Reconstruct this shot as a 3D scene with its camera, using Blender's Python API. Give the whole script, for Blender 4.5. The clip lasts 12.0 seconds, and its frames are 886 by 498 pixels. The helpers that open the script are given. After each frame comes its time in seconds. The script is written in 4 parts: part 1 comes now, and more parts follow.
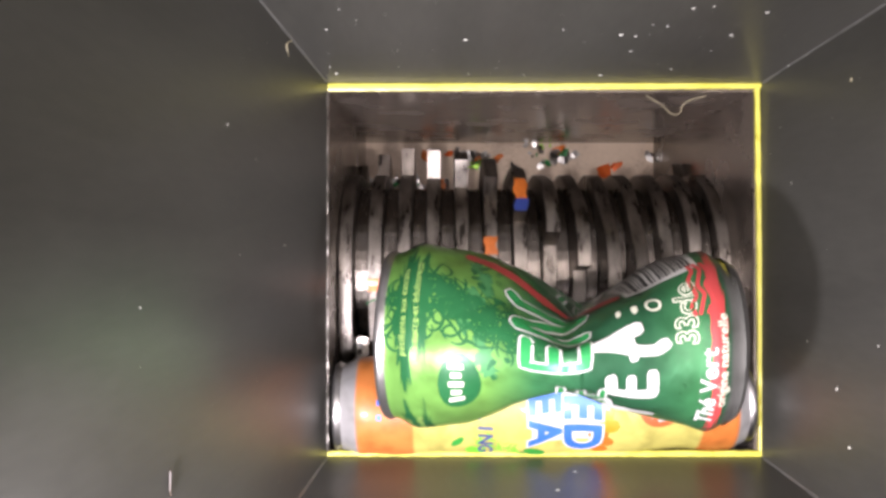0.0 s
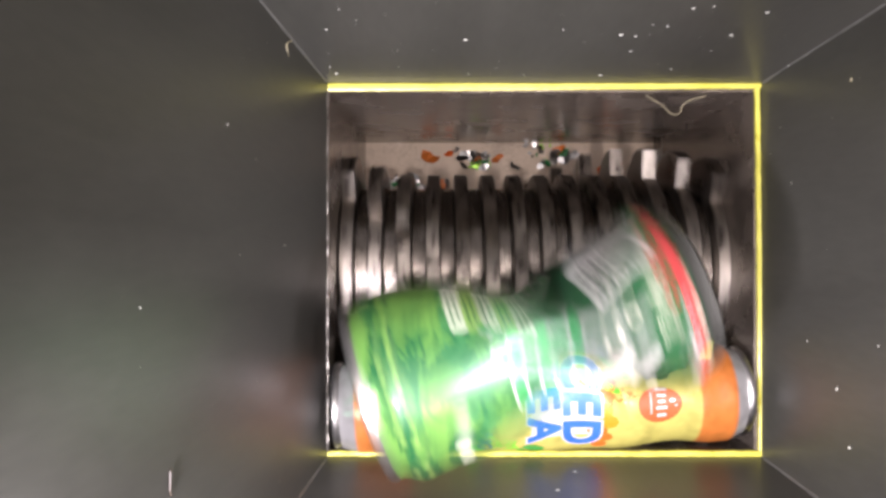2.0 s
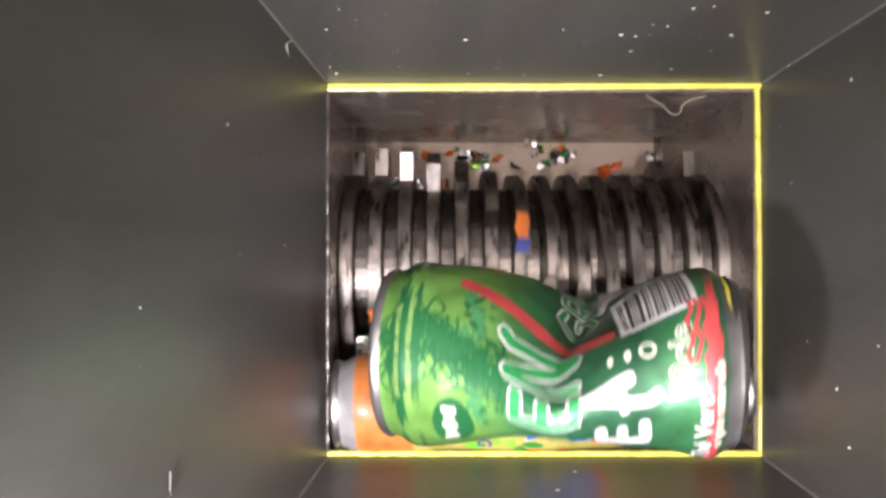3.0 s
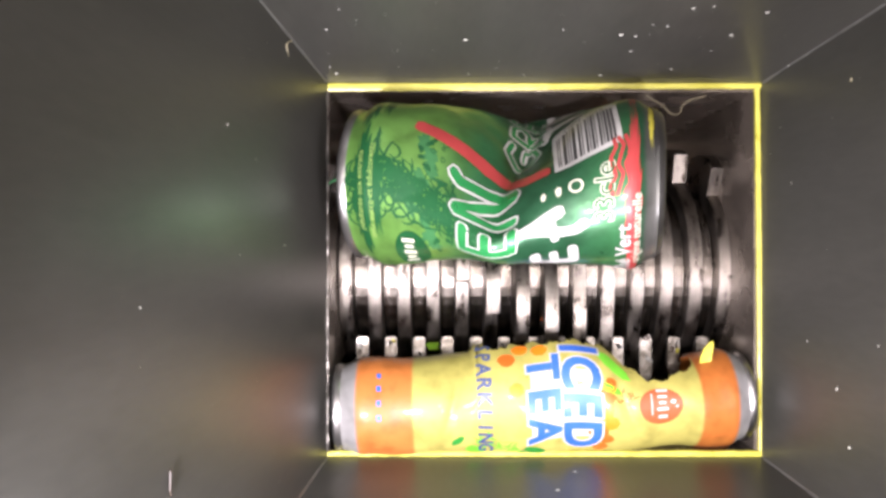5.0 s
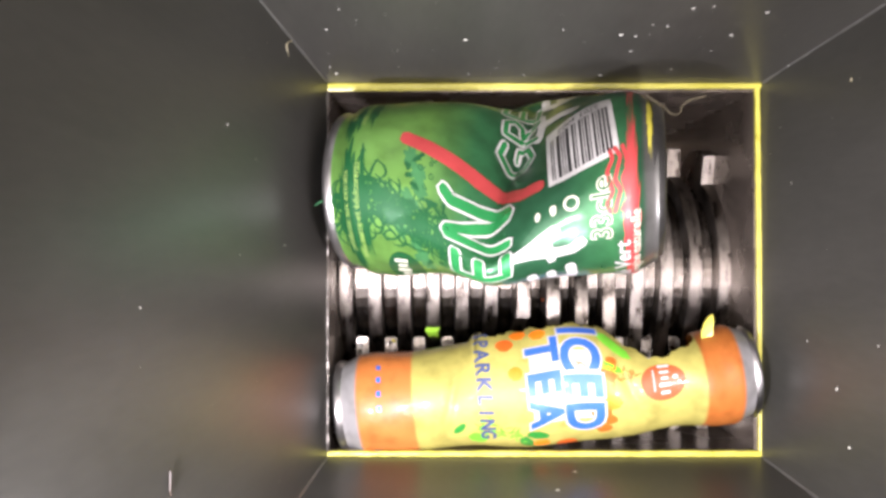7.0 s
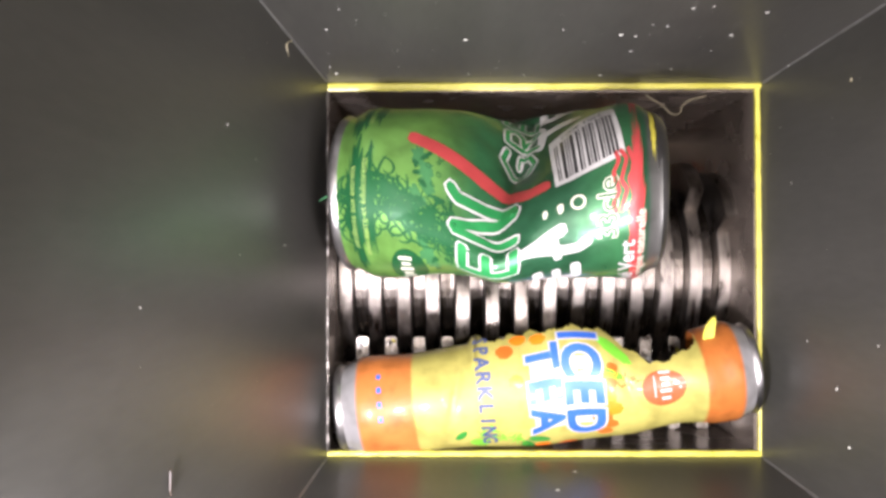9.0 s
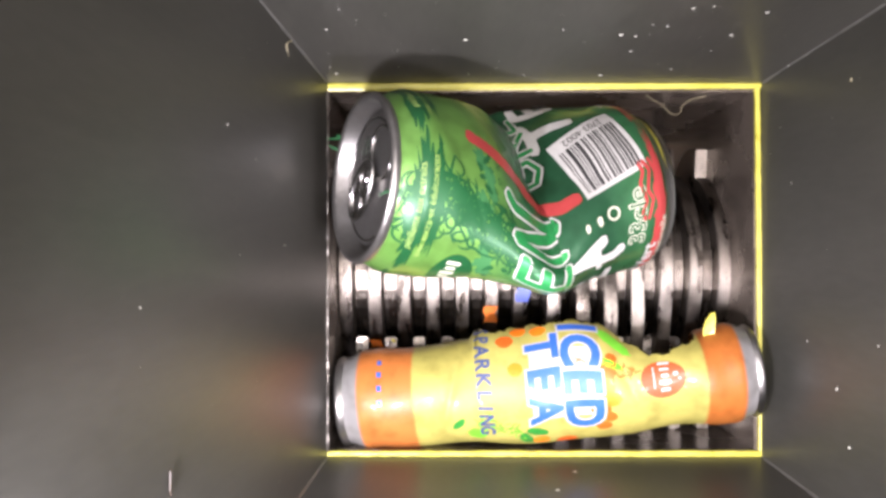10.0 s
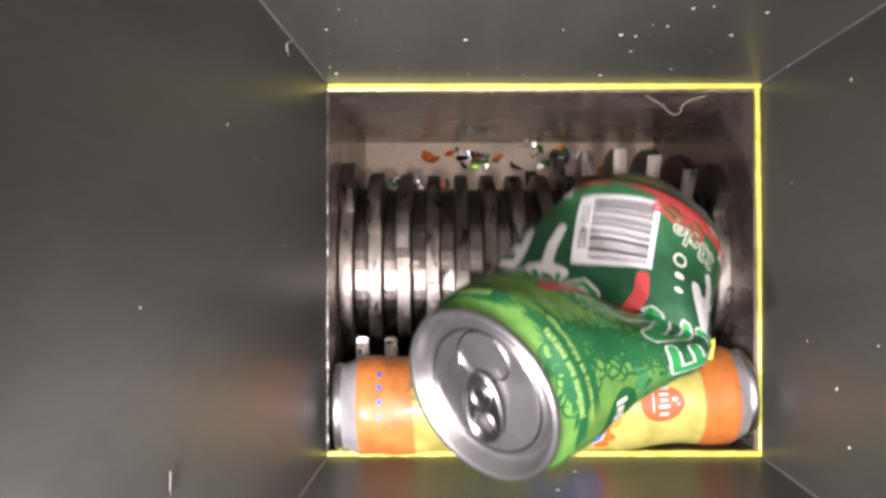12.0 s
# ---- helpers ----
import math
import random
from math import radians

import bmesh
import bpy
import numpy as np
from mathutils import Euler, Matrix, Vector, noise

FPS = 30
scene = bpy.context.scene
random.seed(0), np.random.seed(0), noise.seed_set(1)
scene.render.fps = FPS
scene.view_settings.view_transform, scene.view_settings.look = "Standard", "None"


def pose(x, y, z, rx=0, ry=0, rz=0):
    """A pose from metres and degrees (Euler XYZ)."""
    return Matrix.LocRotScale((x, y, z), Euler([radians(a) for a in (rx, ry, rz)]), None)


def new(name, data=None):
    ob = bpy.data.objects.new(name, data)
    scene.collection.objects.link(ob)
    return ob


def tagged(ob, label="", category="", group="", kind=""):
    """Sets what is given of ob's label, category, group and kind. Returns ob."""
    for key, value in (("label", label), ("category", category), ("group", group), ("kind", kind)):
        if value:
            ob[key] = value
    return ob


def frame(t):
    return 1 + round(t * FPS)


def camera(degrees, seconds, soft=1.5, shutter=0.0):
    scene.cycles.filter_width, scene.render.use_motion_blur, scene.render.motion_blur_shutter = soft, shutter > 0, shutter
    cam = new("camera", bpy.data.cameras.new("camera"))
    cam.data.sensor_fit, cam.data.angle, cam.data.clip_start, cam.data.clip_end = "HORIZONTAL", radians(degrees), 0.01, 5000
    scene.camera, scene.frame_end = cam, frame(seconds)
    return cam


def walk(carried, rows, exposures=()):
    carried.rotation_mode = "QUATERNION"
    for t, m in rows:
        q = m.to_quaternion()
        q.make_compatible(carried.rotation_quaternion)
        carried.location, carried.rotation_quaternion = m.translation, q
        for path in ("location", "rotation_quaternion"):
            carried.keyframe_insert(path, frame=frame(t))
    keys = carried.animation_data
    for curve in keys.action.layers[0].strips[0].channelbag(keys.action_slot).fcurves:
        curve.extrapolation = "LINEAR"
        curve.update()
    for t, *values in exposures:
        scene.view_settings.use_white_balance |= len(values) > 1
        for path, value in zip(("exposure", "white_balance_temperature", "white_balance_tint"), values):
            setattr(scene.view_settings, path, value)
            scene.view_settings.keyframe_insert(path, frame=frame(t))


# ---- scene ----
# The camera looks straight down into the hopper; z = 0 is the yellow rim of the cutting chamber.
MM = 0.001
CAM_Z = 256
cam = camera(60.0, 12.0, soft=3.1, shutter=0.8)
walk(cam, [(0.0, pose(0, 0, CAM_Z * MM)), (12.0, pose(0, 0, CAM_Z * MM))], exposures=[(0.0, 0.65, 6500, 22), (12.0, 0.65, 6500, 22)])

# ---- light: a small white LED beside the lens, two weaker ones low at the south wall, and an added ambient fill through the open hopper in place of lens haze ----
world = bpy.data.worlds.new("ambient_haze_fill")
scene.world = world
world.use_nodes = True
world.node_tree.nodes["Background"].inputs["Color"].default_value = (1.0, 0.96, 0.92, 1)
# far above the real ambient level: lifts dark walls and gaps like veiling haze
world.node_tree.nodes["Background"].inputs["Strength"].default_value = 2.75
lamp_data = bpy.data.lights.new("led_lamp", "SPOT")
lamp_data.spot_size, lamp_data.spot_blend = math.radians(104), 0.9
lamp_data.shadow_soft_size, lamp_data.energy, lamp_data.color = 0.006, 0.92, (1.0, 0.95, 0.88)
lamp = new("led_lamp", lamp_data)
lamp.location = (0.044, -0.016, 0.252)
for x, energy in ((-0.055, 2.4), (0.066, 0.95)):
    glow_data = bpy.data.lights.new("rim_lamp", "SPOT")
    glow_data.spot_size, glow_data.spot_blend = math.radians(138), 0.8
    glow_data.shadow_soft_size, glow_data.energy, glow_data.color = 0.008, energy, (0.95, 0.95, 1.0)
    new("rim_lamp", glow_data).location = (x, -0.074, 0.195)


# ---- materials ----
def nodes_of(name):
    m = bpy.data.materials.new(name)
    m.use_nodes = True
    return m, m.node_tree.nodes, m.node_tree.links, m.node_tree.nodes["Principled BSDF"]


def ramp(nt, links, source, stops, mode="LINEAR"):
    r = nt.new("ShaderNodeValToRGB")
    r.color_ramp.interpolation = mode
    els = r.color_ramp.elements
    for k, (p, c) in enumerate(stops):
        e = els[k] if k < 2 else els.new(p)
        e.position, e.color = p, (*c, 1)
    links.new(source, r.inputs["Fac"])
    return r.outputs["Color"]


def noise_tex(nt, links, coords, scale, detail=4.0, stretch=None):
    if stretch:
        mp = nt.new("ShaderNodeMapping")
        mp.inputs["Scale"].default_value = stretch
        links.new(coords, mp.inputs["Vector"])
        coords = mp.outputs["Vector"]
    n = nt.new("ShaderNodeTexNoise")
    n.inputs["Scale"].default_value, n.inputs["Detail"].default_value = scale, detail
    links.new(coords, n.inputs["Vector"])
    return n.outputs["Fac"]


def surface(name, stops, rough, metal=0.0, scale=60.0, fine=900.0, bump=0.15, stretch=None, coat=0.0, spec=0.5):
    """Colour from a noise ramp, roughness and relief from a finer one."""
    m, nt, links, b = nodes_of(name)
    co = nt.new("ShaderNodeTexCoord").outputs["Object"]
    shift = nt.new("ShaderNodeVectorMath")
    shift.operation = "ADD"
    links.new(co, shift.inputs[0])
    links.new(nt.new("ShaderNodeObjectInfo").outputs["Random"], shift.inputs[1])
    co = shift.outputs["Vector"]
    big = noise_tex(nt, links, co, scale, 5, stretch)
    small = noise_tex(nt, links, co, fine, 3, stretch)
    mix = nt.new("ShaderNodeMath")
    mix.operation = "MULTIPLY_ADD"
    links.new(small, mix.inputs[0])
    mix.inputs[1].default_value = 0.35
    sub = nt.new("ShaderNodeMath")
    sub.operation = "MULTIPLY"
    sub.inputs[1].default_value = 0.72
    links.new(big, sub.inputs[0])
    links.new(sub.outputs[0], mix.inputs[2])
    links.new(ramp(nt, links, mix.outputs[0], stops), b.inputs["Base Color"])
    rr = nt.new("ShaderNodeMapRange")
    rr.inputs["From Min"].default_value, rr.inputs["From Max"].default_value = 0.3, 0.7
    rr.inputs["To Min"].default_value, rr.inputs["To Max"].default_value = rough[0], rough[1]
    links.new(big, rr.inputs["Value"])
    links.new(rr.outputs["Result"], b.inputs["Roughness"])
    b.inputs["Metallic"].default_value = metal
    b.inputs["Coat Weight"].default_value = coat
    b.inputs["Coat Roughness"].default_value = 0.12
    b.inputs["Specular IOR Level"].default_value = spec
    if bump:
        bp = nt.new("ShaderNodeBump")
        bp.inputs["Strength"].default_value, bp.inputs["Distance"].default_value = bump, 0.0004
        links.new(small, bp.inputs["Height"])
        links.new(bp.outputs["Normal"], b.inputs["Normal"])
    return m


M_HOPPER = surface("black_hopper_sheet", [(0.3, (0.026, 0.0258, 0.0225)), (0.75, (0.046, 0.0455, 0.039))], (0.32, 0.47), 0.0, 25, 500, 0.06, (1, 1, 0.25), spec=0.5)
M_CHAMBER = surface("grimy_steel_plate", [(0.25, (0.06, 0.049, 0.04)), (0.55, (0.14, 0.116, 0.095)), (0.8, (0.23, 0.192, 0.16))], (0.14, 0.34), 0.55, 45, 700, 0.2)
M_STEEL = surface("worn_cutter_steel", [(0.42, (0.05, 0.042, 0.035)), (0.5, (0.2, 0.178, 0.155)), (0.72, (0.3, 0.27, 0.237))], (0.24, 0.42), 1.0, 110, 1100, 0.6, (3, 1, 1))
M_DARKSTEEL = surface("oily_dark_steel", [(0.25, (0.045, 0.038, 0.032)), (0.7, (0.115, 0.097, 0.083))], (0.22, 0.42), 0.7, 60, 800, 0.3)
M_SPACER = surface("turned_oily_steel", [(0.25, (0.055, 0.047, 0.041)), (0.5, (0.125, 0.11, 0.095)), (0.75, (0.19, 0.168, 0.147))], (0.19, 0.3), 1.0, 90, 900, 0.35, (4, 1, 1))
M_COMB = surface("pitted_scraper_steel", [(0.3, (0.1, 0.085, 0.07)), (0.5, (0.26, 0.235, 0.205)), (0.7, (0.5, 0.465, 0.42))], (0.25, 0.5), 0.9, 260, 900, 0.6)
M_YELLOW = surface("chipped_yellow_paint", [(0.22, (0.22, 0.2, 0.03)), (0.42, (0.4, 0.375, 0.05)), (0.8, (0.52, 0.49, 0.09))], (0.25, 0.4), 0.0, 120, 800, 0.2)
M_BEIGE = surface("beige_board", [(0.25, (0.26, 0.19, 0.14)), (0.5, (0.52, 0.41, 0.31)), (0.8, (0.62, 0.5, 0.39))], (0.5, 0.7), 0.0, 40, 600, 0.15)
M_BENCH = surface("workbench_wood", [(0.3, (0.2, 0.14, 0.09)), (0.7, (0.32, 0.24, 0.16))], (0.5, 0.7), 0.0, 8, 90, 0.2, (1, 8, 1))
M_BEAD = surface("grey_sealant", [(0.3, (0.03, 0.03, 0.027)), (0.7, (0.08, 0.08, 0.074))], (0.4, 0.6), 0.0, 80, 600, 0.3)
M_ALU = surface("bare_aluminium", [(0.25, (0.28, 0.275, 0.267)), (0.75, (0.46, 0.45, 0.438))], (0.28, 0.42), 1.0, 50, 500, 0.12)
M_LID = surface("brushed_lid_aluminium", [(0.25, (0.2, 0.195, 0.185)), (0.75, (0.33, 0.32, 0.305))], (0.26, 0.38), 0.9, 40, 500, 0.12)
M_TAB = surface("pressed_tab_aluminium", [(0.25, (0.32, 0.315, 0.3)), (0.75, (0.48, 0.47, 0.455))], (0.16, 0.28), 1.0, 40, 500, 0.1)
M_DUST = surface("pale_dust", [(0.3, (0.5, 0.5, 0.42)), (0.7, (0.8, 0.8, 0.74))], (0.5, 0.7), 0.0, 300, 900, 0.0)
M_SLIVER = surface("dull_brown_foil", [(0.3, (0.02, 0.013, 0.008)), (0.7, (0.035, 0.024, 0.015))], (0.5, 0.7), 0.0, 200, 900, 0.0)
M_THREAD = surface("tan_fibre", [(0.3, (0.3, 0.26, 0.16)), (0.7, (0.5, 0.44, 0.28))], (0.5, 0.7), 0.0, 200, 900, 0.0)


def ink(name, colour, metal=0.0, rough=0.3, vary=0.12):
    lo = tuple(c * (1 - vary) for c in colour)
    hi = tuple(min(1, c * (1 + vary)) for c in colour)
    return surface(name, [(0.3, lo), (0.7, hi)], (rough * 0.95, rough * 1.4), metal, 90, 700, 0.05, coat=0.1, spec=0.35)


I_WHITE = ink("white_ink", (0.37, 0.365, 0.345))
I_BLACK = ink("black_ink", (0.02, 0.02, 0.02))
I_RED = ink("red_ink", (0.33, 0.042, 0.04), 0.15)
I_DKGREEN = ink("dark_green_ink", (0.008, 0.07, 0.022), 0.2)
I_MIDGREEN = ink("mid_green_ink", (0.015, 0.2, 0.055), 0.35)
I_BLUE = ink("blue_ink", (0.03, 0.11, 0.42), 0.15)
I_ORANGE = ink("orange_ink", (0.85, 0.2, 0.012), 0.2)
I_REDORANGE = ink("red_orange_ink", (0.62, 0.11, 0.015), 0.15)
I_EMBLEM = ink("emblem_red_ink", (0.33, 0.062, 0.014), 0.0, 0.42)
I_SWIRL = ink("swirl_green_ink", (0.03, 0.125, 0.042), 0.1, 0.32)
I_LEAF = ink("leaf_green_ink", (0.12, 0.42, 0.03), 0.1)
I_DKLEAF = ink("deep_leaf_ink", (0.02, 0.2, 0.03), 0.1)
I_CREAM = ink("cream_white_ink", (0.42, 0.43, 0.34))
I_SAGE = ink("sage_ink", (0.2, 0.3, 0.08))
I_SLATE = ink("slate_blue_ink", (0.05, 0.07, 0.16), 0.1)
I_NAVY = ink("navy_ink", (0.02, 0.04, 0.2), 0.2)
I_RUST = ink("dull_orange_ink", (0.5, 0.13, 0.02), 0.2, 0.4, 0.4)
I_LIME = ink("lime_chip", (0.3, 0.6, 0.05), 0.2)
I_YELLOW = ink("yellow_chip", (0.5, 0.45, 0.06), 0.1)


def printed(name, stops, wobble, rough=0.3, metal=0.45, spec=0.5, coat=0.16):
    """Printed aluminium: colour bands along the can, with uneven borders."""
    m, nt, links, b = nodes_of(name)
    uv = nt.new("ShaderNodeUVMap").outputs["UV"]
    sx = nt.new("ShaderNodeSeparateXYZ")
    links.new(uv, sx.inputs[0])
    co = nt.new("ShaderNodeTexCoord").outputs["Object"]
    n = noise_tex(nt, links, co, 55, 4)
    a = nt.new("ShaderNodeMath")
    a.operation = "MULTIPLY_ADD"
    a.inputs[1].default_value = wobble
    links.new(n, a.inputs[0])
    links.new(sx.outputs["X"], a.inputs[2])
    s = nt.new("ShaderNodeMath")
    s.operation = "SUBTRACT"
    s.inputs[1].default_value = wobble * 0.5
    links.new(a.outputs[0], s.inputs[0])
    band = ramp(nt, links, s.outputs[0], stops)
    grime = noise_tex(nt, links, co, 150, 5)
    g = ramp(nt, links, grime, [(0.3, (0.72, 0.72, 0.7)), (0.55, (1, 1, 1))])
    mul = nt.new("ShaderNodeMix")
    mul.data_type, mul.blend_type = "RGBA", "MULTIPLY"
    mul.inputs["Factor"].default_value = 1.0
    links.new(band, mul.inputs["A"])
    links.new(g, mul.inputs["B"])
    links.new(mul.outputs["Result"], b.inputs["Base Color"])
    rr = nt.new("ShaderNodeMapRange")
    rr.inputs["To Min"].default_value, rr.inputs["To Max"].default_value = rough * 0.75, rough * 1.35
    links.new(grime, rr.inputs["Value"])
    links.new(rr.outputs["Result"], b.inputs["Roughness"])
    b.inputs["Metallic"].default_value = metal
    b.inputs["Coat Weight"].default_value = coat
    b.inputs["Specular IOR Level"].default_value = spec
    b.inputs["Coat Roughness"].default_value = 0.1
    bp = nt.new("ShaderNodeBump")
    bp.inputs["Strength"].default_value, bp.inputs["Distance"].default_value = 0.5, 0.0012
    links.new(n, bp.inputs["Height"])
    links.new(bp.outputs["Normal"], b.inputs["Normal"])
    return m


LIME, GREEN, DEEP = (0.115, 0.265, 0.055), (0.032, 0.15, 0.055), (0.018, 0.085, 0.038)
SILVER = (0.19, 0.186, 0.18)
M_GREENCAN = printed("green_printed_aluminium", [(0.0, LIME), (0.3, LIME), (0.43, GREEN), (0.56, DEEP), (0.72, DEEP), (0.86, GREEN), (0.94, DEEP), (0.955, (0.1, 0.1, 0.092))], 0.02)
ORG, YEL = (0.4, 0.13, 0.03), (0.33, 0.295, 0.075)
M_TEACAN = printed("orange_yellow_printed_aluminium", [(0.0, SILVER), (0.052, SILVER), (0.056, ORG), (0.186, ORG), (0.192, YEL), (0.868, YEL), (0.874, (0.36, 0.11, 0.022)), (0.955, (0.36, 0.11, 0.022)), (0.96, SILVER)], 0.004, 0.42, 0.0, 0.3, 0.1)


# ---- mesh helpers; all lengths in millimetres ----
def mesh_ob(name, bm, material, parent=None, label="", smooth=False):
    for v in bm.verts:
        v.co *= MM
    me = bpy.data.meshes.new(name)
    bm.to_mesh(me)
    bm.free()
    for mat in material if isinstance(material, (list, tuple)) else [material]:
        me.materials.append(mat)
    if smooth:
        me.shade_smooth()
    ob = new(name, me)
    if parent:
        ob.parent = parent
    if label:
        ob["label"] = label
    return ob


def part(name, bm, material, parent, label="", smooth=False):
    return mesh_ob(name, bm, material, parent, label, smooth)


def box(bm, lo, hi, bevel=0.0):
    out = bmesh.ops.create_cube(bm, size=1.0)["verts"]
    for v in out:
        for i in range(3):
            v.co[i] = lo[i] if v.co[i] < 0 else hi[i]
    if bevel:
        es = list({e for v in out for e in v.link_edges})
        bmesh.ops.bevel(bm, geom=es, offset=bevel, segments=2, affect="EDGES")
    return bm


def grid_mesh(bm, fn, us, vs, close=False, uv=None):
    """A sheet through fn(u, v); uv gives the map's values."""
    rows = [[bm.verts.new(fn(u, v)) for v in (vs[:-1] if close else vs)] for u in us]
    layer = bm.loops.layers.uv.verify() if uv else None
    n = len(vs)
    for i in range(len(us) - 1):
        for j in range(n - 1):
            k = (j + 1) % (n - 1) if close else j + 1
            f = bm.faces.new((rows[i][j], rows[i + 1][j], rows[i + 1][k], rows[i][k]))
            if uv:
                for loop, (a, c) in zip(f.loops, ((i, j), (i + 1, j), (i + 1, j + 1), (i, j + 1))):
                    loop[layer].uv = uv(us[a], vs[c])
    return rows


def lathe(bm, profile, n=48):
    """Turn (x, r) pairs about the x axis."""
    rows = []
    for x, r in profile:
        if r < 1e-6:
            rows.append([bm.verts.new((x, 0, 0))] * n)
        else:
            rows.append([bm.verts.new((x, r * math.sin(2 * math.pi * k / n), r * math.cos(2 * math.pi * k / n))) for k in range(n)])
    for a, b in zip(rows, rows[1:]):
        for k in range(n):
            q = []
            for v in (a[k], b[k], b[(k + 1) % n], a[(k + 1) % n]):
                if v not in q:
                    q.append(v)
            if len(q) > 2:
                bm.faces.new(q)
    bmesh.ops.recalc_face_normals(bm, faces=bm.faces)
    return bm


def letters(text, size, bold=0.0):
    """Flat lettering, its middle at the origin, in millimetres."""
    cu = bpy.data.curves.new("lettering", "FONT")
    cu.body, cu.size, cu.offset, cu.resolution_u = text, size, bold * size, 4
    cu.align_x, cu.align_y = "CENTER", "CENTER"
    ob = new("lettering", cu)
    me = bpy.data.meshes.new_from_object(ob.evaluated_get(bpy.context.evaluated_depsgraph_get()))
    bm = bmesh.new()
    bm.from_mesh(me)
    bpy.data.objects.remove(ob)
    bpy.data.curves.remove(cu)
    bpy.data.meshes.remove(me)
    return bm


def stretched(bm, kx, ky):
    for v in bm.verts:
        v.co.x, v.co.y = v.co.x * kx, v.co.y * ky
    return bm


def flat(points):
    bm = bmesh.new()
    bm.faces.new([bm.verts.new((x, y, 0)) for x, y in points])
    return bm


def rect(w, h):
    return flat([(-w / 2, -h / 2), (w / 2, -h / 2), (w / 2, h / 2), (-w / 2, h / 2)])


def blob(rx, ry, rough=0.0, n=28, seed=1):
    rnd = random.Random(seed)
    ks = [1 + rough * (rnd.random() - 0.5) for _ in range(n)]
    return flat([(rx * ks[k] * math.cos(2 * math.pi * k / n), ry * ks[k] * math.sin(2 * math.pi * k / n)) for k in range(n)])


def ring(r, w, n=28):
    bm = bmesh.new()
    a = [bm.verts.new((r * math.cos(2 * math.pi * k / n), r * math.sin(2 * math.pi * k / n), 0)) for k in range(n)]
    b = [bm.verts.new(((r - w) * math.cos(2 * math.pi * k / n), (r - w) * math.sin(2 * math.pi * k / n), 0)) for k in range(n)]
    for k in range(n):
        bm.faces.new((a[k], a[(k + 1) % n], b[(k + 1) % n], b[k]))
    return bm


def squiggles(count, w, h, seed, width=0.5, length=5):
    """Many thin curling strokes in a w by h patch."""
    rnd = random.Random(seed)
    bm = bmesh.new()
    for _ in range(count):
        x, y = rnd.gauss(0, w / 4.2), rnd.uniform(-h / 2, h / 2)
        x += 2.5 * math.sin(y * 0.16)
        a, turn = rnd.uniform(0, 6.28), rnd.uniform(-0.55, 0.55)
        n = int(length * rnd.uniform(0.6, 1.6)) + 3
        last = None
        for k in range(n):
            wd = width * (0.35 + math.sin(math.pi * (k + 0.5) / n)) * 0.6
            nx, ny = -math.sin(a) * wd, math.cos(a) * wd
            pair = (bm.verts.new((x + nx, y + ny, 0)), bm.verts.new((x - nx, y - ny, 0)))
            if last:
                bm.faces.new((last[0], last[1], pair[1], pair[0]))
            last = pair
            x, y, a = x + 0.75 * math.cos(a), y + 0.75 * math.sin(a), a + turn
    return bm


def wrap(name, bm, surf, s0, th0, up, lift, material, parent, label="", spin=0.0, step=2.0, R=28.0):
    """Lay flat artwork on a can: up = -1 sets its top to the lid, +1 to the base. s0 in mm along, th0 in degrees round."""
    if spin:
        bmesh.ops.rotate(bm, verts=bm.verts, matrix=Matrix.Rotation(radians(spin), 3, "Z"))
    for axis in (0, 1):
        lo = min((v.co[axis] for v in bm.verts), default=0)
        hi = max((v.co[axis] for v in bm.verts), default=0)
        c = lo + step
        while c < hi:
            co, no = [0, 0, 0], [0, 0, 0]
            co[axis], no[axis] = c, 1
            bmesh.ops.bisect_plane(bm, geom=bm.verts[:] + bm.edges[:] + bm.faces[:], plane_co=co, plane_no=no, dist=1e-5)
            c += step
    for v in bm.verts:
        s = s0 + up * v.co.y
        th = radians(th0) - up * v.co.x / R
        p = surf(s, th)
        n = (surf(s + 0.4, th) - surf(s - 0.4, th)).cross(surf(s, th + 0.02) - surf(s, th - 0.02))
        n = n.normalized() if n.length > 1e-9 else Vector((0, 0, 1))
        v.co = p + n * lift
    return part(name, bm, material, parent, label, smooth=True)


# ---- the setting ----
W, E_, N_, S_ = -38.4, 106.0, 55.2, -69.2
FLARE, TOP = 0.14, 236


def hopper_wall(name, a, b, out):
    """A flared sheet over the rim from corner a to corner b, leaning out by FLARE."""
    bm = bmesh.new()
    th = 3.0
    (ax, ay, sa), (bx, by, sb) = a, b

    def ringpts(z, o):
        k = FLARE * z
        return [(ax + sa[0] * k + out[0] * o, ay + sa[1] * k + out[1] * o, z), (bx + sb[0] * k + out[0] * o, by + sb[1] * k + out[1] * o, z)]
    vs = [bm.verts.new(p) for p in ringpts(0, 0) + ringpts(TOP, 0) + ringpts(0, th) + ringpts(TOP, th)]
    for f in ((0, 1, 3, 2), (4, 6, 7, 5), (0, 2, 6, 4), (1, 5, 7, 3), (0, 4, 5, 1), (2, 3, 7, 6)):
        bm.faces.new([vs[i] for i in f])
    bmesh.ops.recalc_face_normals(bm, faces=bm.faces)
    return tagged(mesh_ob(name, bm, M_HOPPER), "glossy black sheet wall of the flared hopper", "hopper wall", kind="structure")


NW, NE, SW, SE = (W, N_, (-1, 1)), (E_, N_, (1, 1)), (W, S_, (-1, -1)), (E_, S_, (1, -1))
hopper_wall("wall_north", NW, NE, (0, 1))
hopper_wall("wall_south", SW, SE, (0, -1))
hopper_wall("wall_west", NW, SW, (-1, 0))
